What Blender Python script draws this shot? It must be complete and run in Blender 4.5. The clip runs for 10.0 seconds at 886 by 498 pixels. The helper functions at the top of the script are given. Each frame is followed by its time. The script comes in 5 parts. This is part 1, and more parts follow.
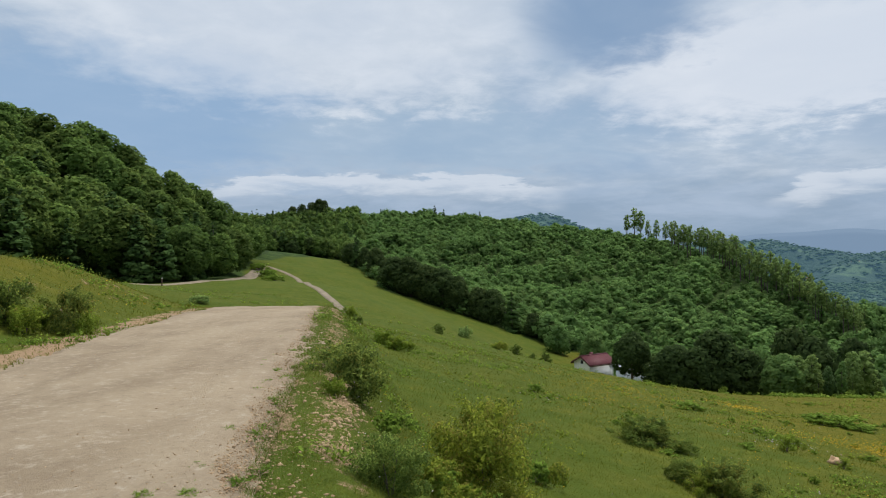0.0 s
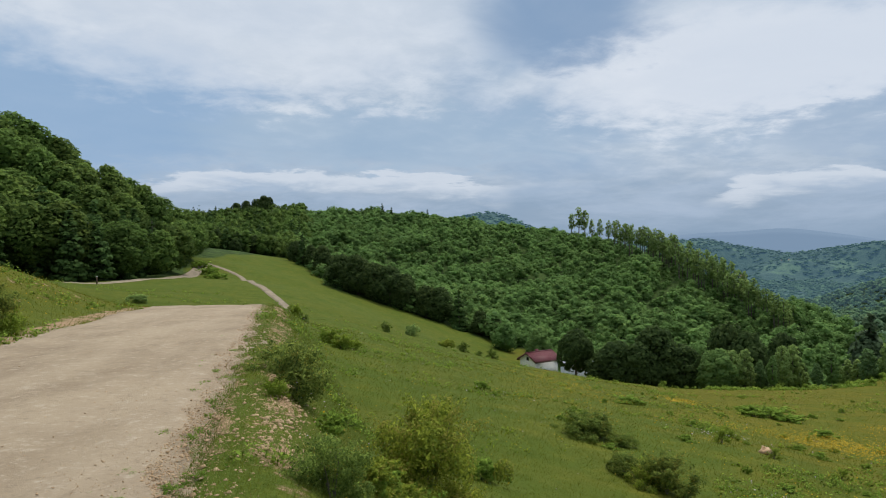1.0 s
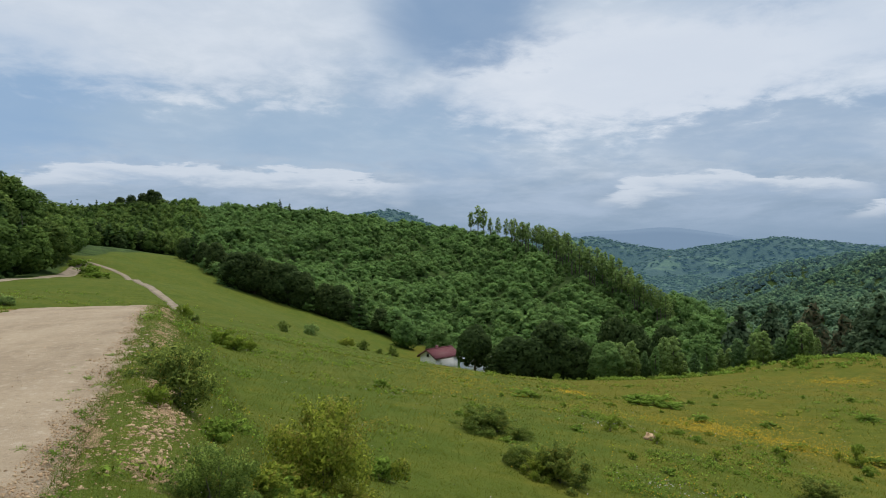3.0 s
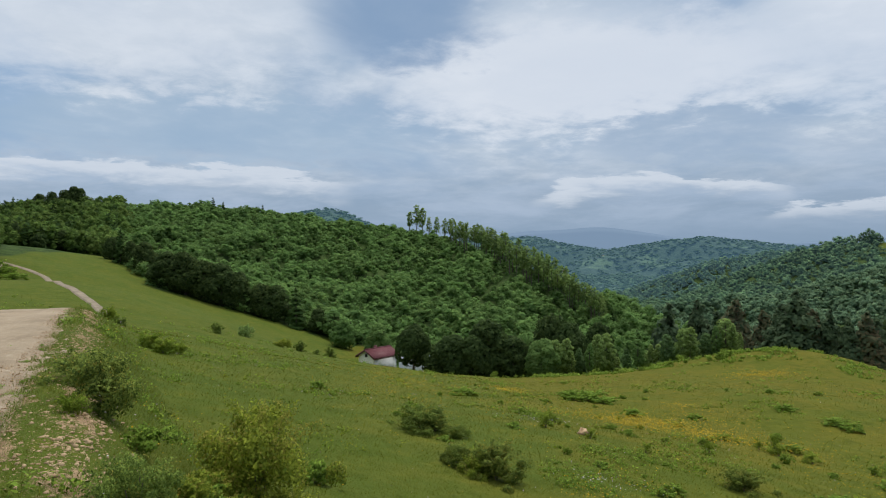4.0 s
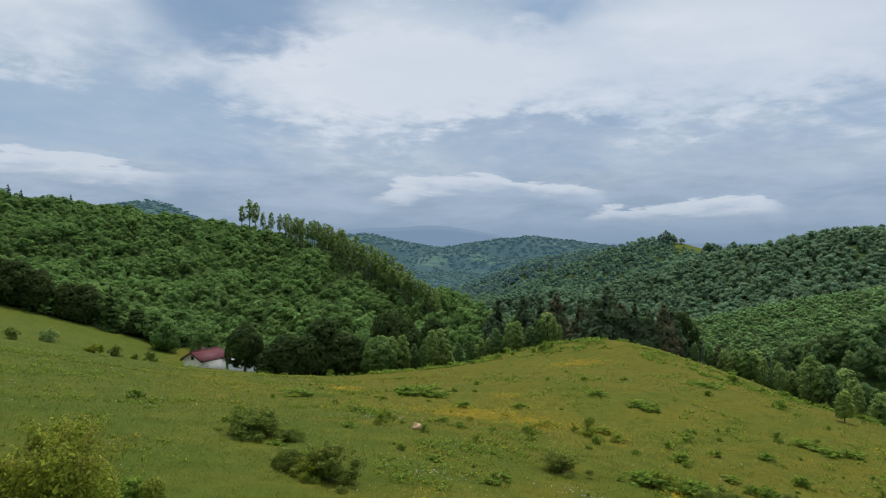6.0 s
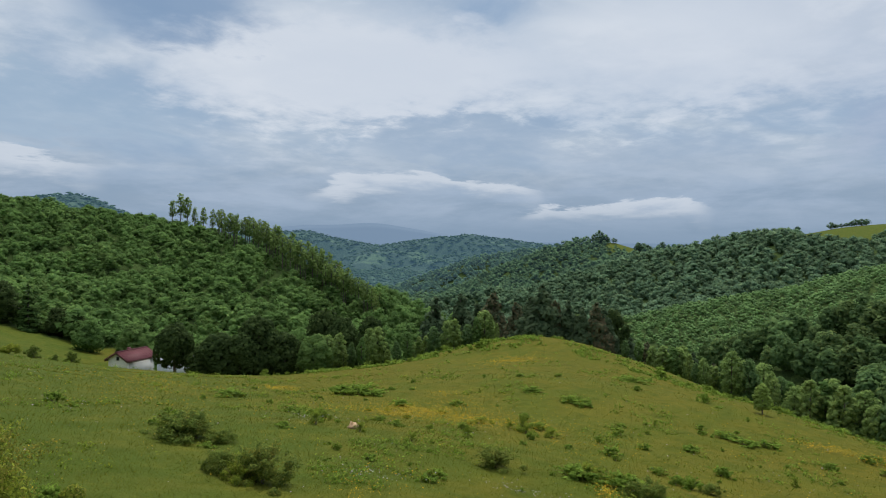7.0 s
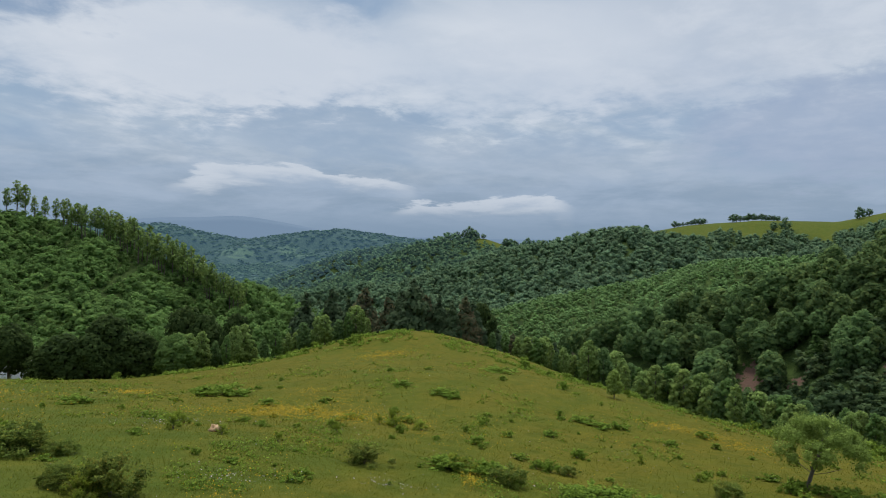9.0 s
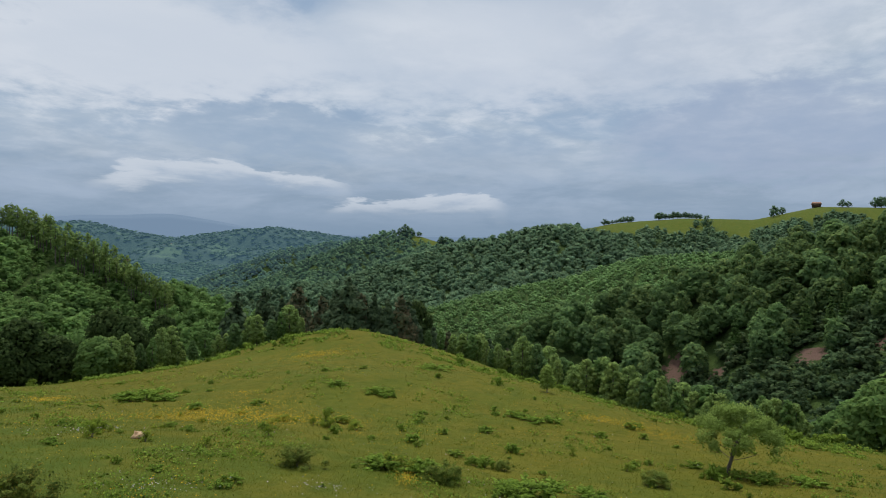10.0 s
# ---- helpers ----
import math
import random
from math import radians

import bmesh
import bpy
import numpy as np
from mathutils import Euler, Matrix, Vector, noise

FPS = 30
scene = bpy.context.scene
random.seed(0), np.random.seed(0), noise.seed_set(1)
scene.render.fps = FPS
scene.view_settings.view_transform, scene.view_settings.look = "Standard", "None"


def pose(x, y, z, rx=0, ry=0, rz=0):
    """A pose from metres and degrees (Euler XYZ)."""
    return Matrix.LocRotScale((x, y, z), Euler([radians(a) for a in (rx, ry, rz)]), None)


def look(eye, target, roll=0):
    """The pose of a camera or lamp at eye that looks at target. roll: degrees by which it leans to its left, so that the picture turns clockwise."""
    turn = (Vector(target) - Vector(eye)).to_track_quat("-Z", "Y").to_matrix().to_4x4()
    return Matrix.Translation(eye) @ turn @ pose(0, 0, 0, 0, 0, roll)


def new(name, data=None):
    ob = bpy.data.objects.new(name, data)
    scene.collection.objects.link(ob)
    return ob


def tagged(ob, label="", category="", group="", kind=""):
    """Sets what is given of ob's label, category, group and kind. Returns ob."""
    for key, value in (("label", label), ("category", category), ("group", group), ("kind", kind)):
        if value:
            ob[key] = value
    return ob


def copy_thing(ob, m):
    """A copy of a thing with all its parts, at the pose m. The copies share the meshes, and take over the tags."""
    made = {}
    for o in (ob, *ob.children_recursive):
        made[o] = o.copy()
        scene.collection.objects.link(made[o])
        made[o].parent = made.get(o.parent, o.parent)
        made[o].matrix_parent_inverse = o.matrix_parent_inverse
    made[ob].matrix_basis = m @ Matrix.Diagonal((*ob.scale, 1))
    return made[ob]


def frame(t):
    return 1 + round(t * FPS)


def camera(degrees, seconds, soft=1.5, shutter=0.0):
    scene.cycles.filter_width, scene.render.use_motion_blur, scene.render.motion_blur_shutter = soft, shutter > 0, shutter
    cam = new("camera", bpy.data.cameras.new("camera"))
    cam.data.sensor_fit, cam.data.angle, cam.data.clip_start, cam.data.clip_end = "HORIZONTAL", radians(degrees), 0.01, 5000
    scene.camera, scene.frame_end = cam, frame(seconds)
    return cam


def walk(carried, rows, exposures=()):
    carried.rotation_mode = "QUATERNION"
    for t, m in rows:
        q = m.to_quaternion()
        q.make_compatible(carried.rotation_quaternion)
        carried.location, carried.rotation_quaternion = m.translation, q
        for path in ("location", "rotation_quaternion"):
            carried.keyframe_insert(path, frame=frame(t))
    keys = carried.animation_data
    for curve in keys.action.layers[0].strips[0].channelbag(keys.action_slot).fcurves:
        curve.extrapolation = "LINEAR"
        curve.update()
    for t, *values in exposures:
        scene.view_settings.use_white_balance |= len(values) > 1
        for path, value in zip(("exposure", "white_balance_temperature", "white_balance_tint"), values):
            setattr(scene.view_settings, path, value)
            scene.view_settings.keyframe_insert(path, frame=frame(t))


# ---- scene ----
# The camera stands on the verge of a dirt road and turns to the right.
cam = camera(69.1, 10.0, soft=1.0)
EYE = (0.0, 0.0, 1.6)
TURN = [  # seconds, heading clockwise from +y, pitch, roll, and how far the eye sways: east, north, up
    (0.0, 0.334, 0.781, -0.504, -0.170, -0.184, -0.009), (0.5, 2.415, 0.668, -0.612, -0.154, -0.161, -0.009),
    (1.0, 4.986, 0.564, -0.407, -0.138, -0.126, -0.010), (1.5, 7.339, 0.483, -0.504, -0.119, -0.079, -0.022),
    (2.0, 9.083, 0.346, -0.221, -0.095, -0.047, -0.025), (3.5, 16.440, 0.255, -0.588, -0.046, 0.015, -0.015),
    (4.0, 19.233, 0.179, -0.499, -0.017, 0.030, -0.012), (4.5, 23.234, 0.065, -0.528, -0.002, 0.036, -0.003),
    (5.0, 27.405, -0.007, -0.485, 0.010, 0.042, 0.010), (5.5, 30.713, -0.074, -0.314, 0.020, 0.045, 0.024),
    (7.0, 39.102, -0.312, 0.428, 0.060, 0.045, 0.040), (7.5, 41.928, -0.402, 0.551, 0.082, 0.034, 0.044),
    (8.0, 45.157, -0.481, 0.892, 0.099, 0.020, 0.046), (8.5, 47.683, -0.561, 0.915, 0.120, 0.000, 0.045),
    (9.0, 50.412, -0.653, 0.779, 0.150, -0.020, 0.044), (9.5, 53.498, -0.705, 0.896, 0.200, -0.020, 0.041),
    (10.0, 56.124, -0.771, 0.598, 0.260, -0.012, 0.037),
]
rows = []
for seconds, heading, pitch, roll, *sway in TURN:
    a, p = radians(heading), radians(pitch)
    eye = Vector(EYE) + Vector(sway)
    rows.append((seconds, look(eye, eye + Vector((math.sin(a) * math.cos(p), math.cos(a) * math.cos(p), math.sin(p))), roll)))
walk(cam, rows, ((0.0, 0.0), (5.0, -0.02), (7.5, -0.1), (10.0, -0.14)))

# ---- light: a high sun behind broken cloud ----
SUN_HEADING, SUN_HEIGHT = 48.0, 66.0
sun = new("sun", bpy.data.lights.new("sun", "SUN"))
sun.data.energy, sun.data.angle, sun.data.color = 2.15, radians(8), (1.0, 0.95, 0.86)
a, p = radians(SUN_HEADING), radians(SUN_HEIGHT)
sun.matrix_basis = look((60 * math.sin(a) * math.cos(p), 60 * math.cos(a) * math.cos(p), 60 * math.sin(p)), (0, 0, 0))


class Net:
    """A short way to write shader nodes."""

    def __init__(self, tree):
        self.tree = tree
        tree.nodes.clear()

    def node(self, kind, **given):
        made = self.tree.nodes.new(kind)
        for key, value in given.items():
            if key == "op":
                made.operation = value
            elif key == "blend":
                made.blend_type = value
                made.data_type = "RGBA"
            elif key == "sky":
                made.sky_type = value
        return made

    def put(self, socket, value):
        if hasattr(value, "is_output"):
            self.tree.links.new(value, socket)
        else:
            socket.default_value = value

    def math(self, op, a, b=0.0, c=0.0, clamp=False):
        n = self.node("ShaderNodeMath", op=op)
        n.use_clamp = clamp
        for s, value in zip(n.inputs, (a, b, c)):
            self.put(s, value)
        return n.outputs[0]

    def vec(self, op, a, b=(0, 0, 0)):
        n = self.node("ShaderNodeVectorMath", op=op)
        self.put(n.inputs[0], a)
        self.put(n.inputs[1], b)
        return n.outputs[1] if op in ("DOT_PRODUCT", "LENGTH") else n.outputs[0]

    def scaled(self, a, f):
        n = self.node("ShaderNodeVectorMath", op="MULTIPLY")
        self.put(n.inputs[0], a)
        self.put(n.inputs[1], f)
        return n.outputs[0]

    def noise(self, vector, scale, detail=4.0, rough=0.55, warp=0.0):
        n = self.node("ShaderNodeTexNoise")
        self.put(n.inputs["Vector"], vector)
        n.inputs["Scale"].default_value = scale
        n.inputs["Detail"].default_value = detail
        n.inputs["Roughness"].default_value = rough
        n.inputs["Distortion"].default_value = warp
        return n.outputs[0]

    def step(self, value, low, high, a=0.0, b=1.0):
        n = self.node("ShaderNodeMapRange")
        n.interpolation_type = "SMOOTHSTEP"
        for s, v in zip(n.inputs, (value, low, high, a, b)):
            self.put(s, v)
        return n.outputs[0]

    def mix(self, f, a, b, blend="MIX"):
        n = self.node("ShaderNodeMix", blend=blend)
        for s, v in zip((n.inputs[0], n.inputs[6], n.inputs[7]), (f, a, b)):
            self.put(s, (*v, 1) if isinstance(v, tuple) and len(v) == 3 else v)
        return n.outputs[2]


# The sky: thin blue behind two layers of cloud, with a bank of heaped cloud low in the north-east.
world = bpy.data.worlds.new("sky")
scene.world = world
world.use_nodes = True
w = Net(world.node_tree)
way = w.node("ShaderNodeTexCoord").outputs["Generated"]
sep = w.node("ShaderNodeSeparateXYZ")
w.put(sep.inputs[0], way)
sx, sy, sz = sep.outputs
heading = w.math("MULTIPLY", w.math("ARCTAN2", sx, sy), 57.2958)
height = w.math("MULTIPLY", w.math("ARCSINE", sz), 57.2958)
up = w.math("ADD", w.math("MAXIMUM", sz, 0.0), 0.16)
flat = w.node("ShaderNodeCombineXYZ")
for s, v in zip(flat.inputs, (w.math("DIVIDE", sx, up), w.math("DIVIDE", sy, up), 0.0)):
    w.put(s, v)
sheet = flat.outputs[0]
wide = w.noise(sheet, 0.75, 3.0, 0.5, 0.4)
mid = w.noise(sheet, 1.9, 6.0, 0.55, 0.5)
fine = w.noise(sheet, 6.0, 6.0, 0.6, 0.2)
low = w.node("ShaderNodeCombineXYZ")
for s, v in zip(low.inputs, (w.math("MULTIPLY", heading, 0.085), w.math("MULTIPLY", height, 0.36), 0.0)):
    w.put(s, v)
streak = w.noise(low.outputs[0], 1.1, 6.0, 0.6, 0.3)
ragged = w.noise(low.outputs[0], 3.5, 6.0, 0.62, 0.3)


def patch(h, e, dh, de, warp=7.0):
    """A soft-edged cloud mass at a heading and height, torn by noise: 1 inside, 0 outside."""
    dx = w.math("DIVIDE", w.math("SUBTRACT", w.math("ADD", heading, w.math("MULTIPLY", w.math("SUBTRACT", mid, 0.5), warp * 2)), h), dh)
    dy = w.math("DIVIDE", w.math("SUBTRACT", w.math("ADD", height, w.math("MULTIPLY", w.math("SUBTRACT", fine, 0.5), warp)), e), de)
    d = w.math("ADD", w.math("MULTIPLY", dx, dx), w.math("MULTIPLY", dy, dy))
    return w.step(d, 0.25, 1.5, 1.0, 0.0)


def heaped(h, e, dh, de):
    """A low bank of heaped cloud with a sharp ragged top and a soft base."""
    dx = w.math("DIVIDE", w.math("SUBTRACT", heading, h), dh)
    body = w.math("SUBTRACT", 1.0, w.math("POWER", w.math("ABSOLUTE", dx), 4.0))
    top = w.math("ADD", e, w.math("ADD", w.math("MULTIPLY", body, de), w.math("MULTIPLY", w.math("SUBTRACT", streak, 0.5), 5.0)))
    top = w.math("ADD", top, w.math("MULTIPLY", w.math("SUBTRACT", ragged, 0.5), 1.6))
    over = w.math("SUBTRACT", top, height)
    edge = w.step(over, -0.05, 0.35)
    base = w.step(over, 0.5, 2.0, 1.0, 0.0)
    return w.math("MULTIPLY", w.math("MULTIPLY", edge, base), w.step(body, 0.05, 0.8))


air = w.node("ShaderNodeTexSky", sky="NISHITA")
air.sun_disc = False
air.sun_elevation, air.sun_rotation = radians(SUN_HEIGHT), radians(SUN_HEADING)
blue = w.mix(0.85, w.scaled(air.outputs[0], (0.1, 0.1, 0.1)), (0.285, 0.41, 0.57))
cover = w.step(w.math("ADD", w.math("MULTIPLY", wide, 0.55), w.math("ADD", w.math("MULTIPLY", mid, 0.45), w.math("MULTIPLY", fine, 0.08))), 0.34, 0.70)
white = w.mix(w.step(fine, 0.35, 0.7), (0.52, 0.60, 0.68), (0.68, 0.74, 0.80))
tone = w.mix(cover, blue, white)
haze_low = w.mix(w.step(streak, 0.35, 0.65), (0.28, 0.375, 0.49), (0.38, 0.475, 0.60))
tone = w.mix(w.step(height, 3.5, 10.0, 0.9, 0.0), tone, haze_low)
for h, e, dh, de, colour, power in (
        (-25, 11.5, 15, 6, (0.29, 0.43, 0.61), 0.9), (0, 10.2, 18, 2.8, (0.35, 0.475, 0.61), 0.7),
        (-12, 19, 20, 6, (0.70, 0.75, 0.81), 0.6), (30, 15, 17, 5, (0.76, 0.80, 0.85), 0.75), (70, 17, 20, 6, (0.66, 0.71, 0.79), 0.5), (55, 15.5, 14, 5, (0.74, 0.79, 0.85), 0.5),
        (16.5, 20.5, 9.0, 4.6, (0.22, 0.335, 0.50), 0.85), (30, 25, 8, 3, (0.27, 0.35, 0.51), 0.7),
        (41, 9.4, 9, 2.2, (0.32, 0.43, 0.57), 0.6), (58, 7.6, 10, 1.8, (0.39, 0.485, 0.61), 0.4), (83, 9, 12, 4, (0.38, 0.46, 0.61), 0.6)):
    tone = w.mix(w.math("MULTIPLY", patch(h, e, dh, de), power), tone, colour)
for h, e, dh, de in ((-5, 5.6, 17, 1.7), (37.5, 4.4, 11, 1.9), (53.8, 3.0, 8.5, 1.0)):
    tone = w.mix(w.math("MULTIPLY", heaped(h, e, dh, de), 0.9), tone, (0.63, 0.69, 0.76))
tone = w.mix(w.step(height, 0.2, 4.0, 0.85, 0.0), tone, (0.24, 0.335, 0.45))
tone = w.scaled(tone, (0.985, 0.995, 1.025))
tone = w.mix(w.step(height, 27.0, 58.0, 0.0, 0.85), tone, (1.25, 1.25, 1.22))  # unseen sky above the view, brightened as added fill light
back = w.node("ShaderNodeBackground")
w.put(back.inputs[0], tone)
back.inputs[1].default_value = 1.0
w.put(w.node("ShaderNodeOutputWorld").inputs[0], back.outputs[0])


# ---- materials ----
def material(name):
    m = bpy.data.materials.new(name)
    m.use_nodes = True
    return m, Net(m.node_tree)


def finish(n, colour, rough=0.8, bump=None, depth=0.02, strength=0.6, through_light=None, metal=0.0, glow=None, gloss=0.25, facing=None):
    shader = n.node("ShaderNodeBsdfPrincipled")
    n.put(shader.inputs["Base Color"], colour if hasattr(colour, "is_output") else (*colour, 1))
    n.put(shader.inputs["Roughness"], rough)
    shader.inputs["Metallic"].default_value = metal
    shader.inputs["Specular IOR Level"].default_value = gloss
    if bump is not None:
        b = n.node("ShaderNodeBump")
        b.inputs["Strength"].default_value, b.inputs["Distance"].default_value = strength, depth
        n.put(b.inputs["Height"], bump)
        if facing is not None:
            n.put(b.inputs["Normal"], facing)
        n.put(shader.inputs["Normal"], b.outputs[0])
    # only the far leaves, fields and range glow, in place of haze
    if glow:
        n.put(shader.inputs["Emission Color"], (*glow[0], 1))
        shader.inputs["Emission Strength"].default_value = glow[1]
    out = shader.outputs[0]
    if through_light:
        leaf = n.node("ShaderNodeBsdfTranslucent")
        n.put(leaf.inputs[0], colour)
        both = n.node("ShaderNodeMixShader")
        both.inputs[0].default_value = through_light
        n.put(both.inputs[1], out)
        n.put(both.inputs[2], leaf.outputs[0])
        out = both.outputs[0]
    n.put(n.node("ShaderNodeOutputMaterial").inputs[0], out)


def place(n):
    return n.node("ShaderNodeNewGeometry").outputs["Position"]


def attribute(n, name):
    made = n.node("ShaderNodeAttribute")
    made.attribute_name = name
    return made.outputs["Fac"]


def foliage(name, dark, light, other, light_through=0.4, glow=None, fine=2.2, round_by=0.7):
    """Leaves: each spray a little different, each tree its own hue (attribute 'hue'), facing out with its mass of leaves ('bulge')."""
    m, n = material(name)
    geo = n.node("ShaderNodeNewGeometry")
    hue = attribute(n, "hue")
    c = n.mix(geo.outputs["Random Per Island"], dark, light)
    c = n.mix(n.step(hue, 0.0, 1.0), c, n.mix(geo.outputs["Random Per Island"], dark, other))
    blotch = n.noise(geo.outputs["Position"], 0.35, 3.0)
    c = n.mix(n.step(blotch, 0.3, 0.7, 0.0, 0.35), c, light)
    c = n.scaled(c, n.math("ADD", n.math("MULTIPLY", attribute(n, "tone"), 0.24), 1.0))
    speck = n.noise(geo.outputs["Position"], fine, 3.0, 0.7)
    c = n.mix(n.step(speck, 0.35, 0.62, 0.35, 0.0), c, dark)
    facing = None
    if round_by:
        bulge = n.node("ShaderNodeAttribute")
        bulge.attribute_name = "bulge"
        turned = n.node("ShaderNodeVectorTransform")
        turned.vector_type, turned.convert_from, turned.convert_to = "NORMAL", "OBJECT", "WORLD"
        n.put(turned.inputs[0], bulge.outputs["Vector"])
        both = n.vec("ADD", n.scaled(geo.outputs["Normal"], (1 - round_by,) * 3), n.scaled(turned.outputs[0], (round_by,) * 3))
        facing = n.vec("NORMALIZE", both)
    finish(n, c, 0.75, speck, 0.4 / fine, 0.5, through_light=light_through, glow=glow, gloss=0.08, facing=facing)
    return m


LEAF_BEECH = foliage("beech_leaves", (0.042, 0.084, 0.019), (0.161, 0.268, 0.060), (0.219, 0.297, 0.068))
LEAF_YOUNG = foliage("young_wood_leaves", (0.094, 0.184, 0.054), (0.183, 0.313, 0.087), (0.218, 0.317, 0.090), fine=1.2)
# some blue is mixed into the thicket and valley leaves to imitate haze
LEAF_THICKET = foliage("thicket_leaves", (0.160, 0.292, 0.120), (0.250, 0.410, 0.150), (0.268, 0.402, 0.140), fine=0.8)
LEAF_DARK = foliage("shady_leaves", (0.026, 0.051, 0.017), (0.088, 0.142, 0.042), (0.116, 0.158, 0.045))
LEAF_VALLEY = foliage("valley_leaves", (0.078, 0.152, 0.062), (0.178, 0.288, 0.096), (0.230, 0.300, 0.090), fine=1.0)
# hill leaves: haze painted in as a bluish base colour
LEAF_HILL_HAZE = foliage("hill_leaves_haze_tint", (0.088, 0.170, 0.106), (0.168, 0.268, 0.138), (0.196, 0.280, 0.136), 0.2, fine=0.4)
LEAF_BIRCH = foliage("birch_leaves", (0.122, 0.212, 0.064), (0.345, 0.480, 0.140), (0.395, 0.480, 0.125))
LEAF_PINE = foliage("pine_needles", (0.040, 0.074, 0.038), (0.100, 0.150, 0.072), (0.205, 0.125, 0.070), 0.15)
LEAF_FIR = foliage("fir_needles", (0.034, 0.072, 0.019), (0.077, 0.140, 0.035), (0.090, 0.140, 0.035), 0.1)
LEAF_BUSH = foliage("bush_leaves", (0.092, 0.158, 0.020), (0.290, 0.400, 0.047), (0.458, 0.432, 0.055), 0.38)
LEAF_GOLD = foliage("golden_rose_leaves", (0.050, 0.085, 0.014), (0.400, 0.520, 0.066), (0.620, 0.530, 0.075), 0.42, round_by=0.4)
LEAF_WILD = foliage("wild_rose_leaves", (0.030, 0.062, 0.015), (0.285, 0.410, 0.085), (0.400, 0.400, 0.080), 0.38, round_by=0.4)
LEAF_BRAMBLE = foliage("bramble_leaves", (0.094, 0.170, 0.024), (0.275, 0.420, 0.062), (0.325, 0.400, 0.060))
LEAF_ROSE = foliage("rose_leaves", (0.061, 0.104, 0.023), (0.238, 0.325, 0.061), (0.294, 0.325, 0.061), 0.35)
LEAF_SCRUB = foliage("scrub_leaves", (0.046, 0.090, 0.045), (0.117, 0.190, 0.079), (0.144, 0.196, 0.075), fine=1.0)
LEAF_TIP = foliage("young_leaf_tips", (0.230, 0.250, 0.045), (0.400, 0.390, 0.075), (0.420, 0.300, 0.080), 0.5)
LEAF_SAPLING = foliage("sapling_leaves", (0.160, 0.245, 0.054), (0.345, 0.480, 0.118), (0.380, 0.465, 0.110))
# ridge and far leaves: distance haze put in as bluish colour and blue glow
LEAF_RIDGE_HAZE = foliage("ridge_leaves_haze_glow", (0.075, 0.154, 0.074), (0.157, 0.263, 0.107), (0.173, 0.263, 0.103), 0.2, glow=((0.30, 0.55, 1.0), 0.024), fine=0.3)
LEAF_RIDGE_FAR_HAZE = foliage("far_ridge_leaves_haze_glow", (0.075, 0.154, 0.074), (0.157, 0.263, 0.107), (0.173, 0.263, 0.103), 0.2, glow=((0.30, 0.55, 1.0), 0.066), fine=0.3)
LEAF_FAR_HAZE = foliage("far_leaves_haze_glow", (0.056, 0.108, 0.058), (0.090, 0.154, 0.080), (0.098, 0.158, 0.078), 0.2, glow=((0.28, 0.60, 0.98), 0.112), fine=0.1)
GRASS_BLADE = foliage("grass_blades", (0.098, 0.125, 0.014), (0.180, 0.192, 0.022), (0.225, 0.180, 0.030), 0.35, fine=0.6, round_by=0.0)
VERGE_BLADE = foliage("verge_grass_blades", (0.120, 0.175, 0.034), (0.215, 0.280, 0.060), (0.260, 0.235, 0.070), 0.35, fine=1.5, round_by=0.0)

BARK, n = material("bark")
at = place(n)
grain = n.noise(n.scaled(at, (9.0, 9.0, 1.6)), 1.5, 5.0)
finish(n, n.mix(grain, (0.055, 0.045, 0.035), (0.20, 0.175, 0.15)), 0.9, grain, 0.03)

GROUND, n = material("meadow_ground")
at = place(n)
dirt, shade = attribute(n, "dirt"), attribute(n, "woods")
big = n.noise(at, 0.035, 3.0, 0.5, 0.6)
mid_n = n.noise(at, 0.22, 4.0, 0.6, 0.4)
small = n.noise(at, 2.2, 5.0, 0.65)
tiny = n.noise(at, 14.0, 4.0, 0.6)
c = n.mix(n.step(mid_n, 0.40, 0.60), (0.095, 0.112, 0.012), (0.126, 0.120, 0.014))
east = n.node("ShaderNodeSeparateXYZ")
n.put(east.inputs[0], at)
dry = n.step(n.math("ADD", n.math("SUBTRACT", east.outputs[0], n.math("MULTIPLY", east.outputs[1], 0.15)), n.math("MULTIPLY", n.math("SUBTRACT", mid_n, 0.5), 22.0)), 1.0, 18.0)
dry = n.math("MAXIMUM", dry, n.math("MULTIPLY", n.step(east.outputs[0], -8.0, -13.0), n.step(east.outputs[1], 46.0, 30.0)))
dry = n.math("MULTIPLY", dry, n.step(east.outputs[0], 150.0, 260.0, 1.0, 0.0))
c = n.mix(dry, n.mix(n.step(mid_n, 0.35, 0.65), (0.070, 0.104, 0.013), (0.094, 0.114, 0.016)), c)
c = n.mix(n.math("MULTIPLY", n.step(big, 0.40, 0.66, 0.0, 0.6), dry), c, (0.136, 0.114, 0.012))
c = n.mix(n.step(small, 0.4, 0.75, 0.0, 0.5), c, (0.052, 0.078, 0.006))
clump = n.noise(at, 0.75, 4.0, 0.7)
c = n.mix(n.step(clump, 0.50, 0.66, 0.0, 0.5), c, (0.048, 0.074, 0.005))
c = n.mix(n.step(clump, 0.46, 0.34, 0.0, 0.4), c, (0.148, 0.146, 0.018))
c = n.mix(n.step(tiny, 0.5, 0.8, 0.0, 0.4), c, (0.140, 0.138, 0.032))
soil = n.mix(tiny, (0.22, 0.142, 0.080), (0.42, 0.30, 0.19))
lumps = n.noise(at, 1.1, 5.0, 0.7)
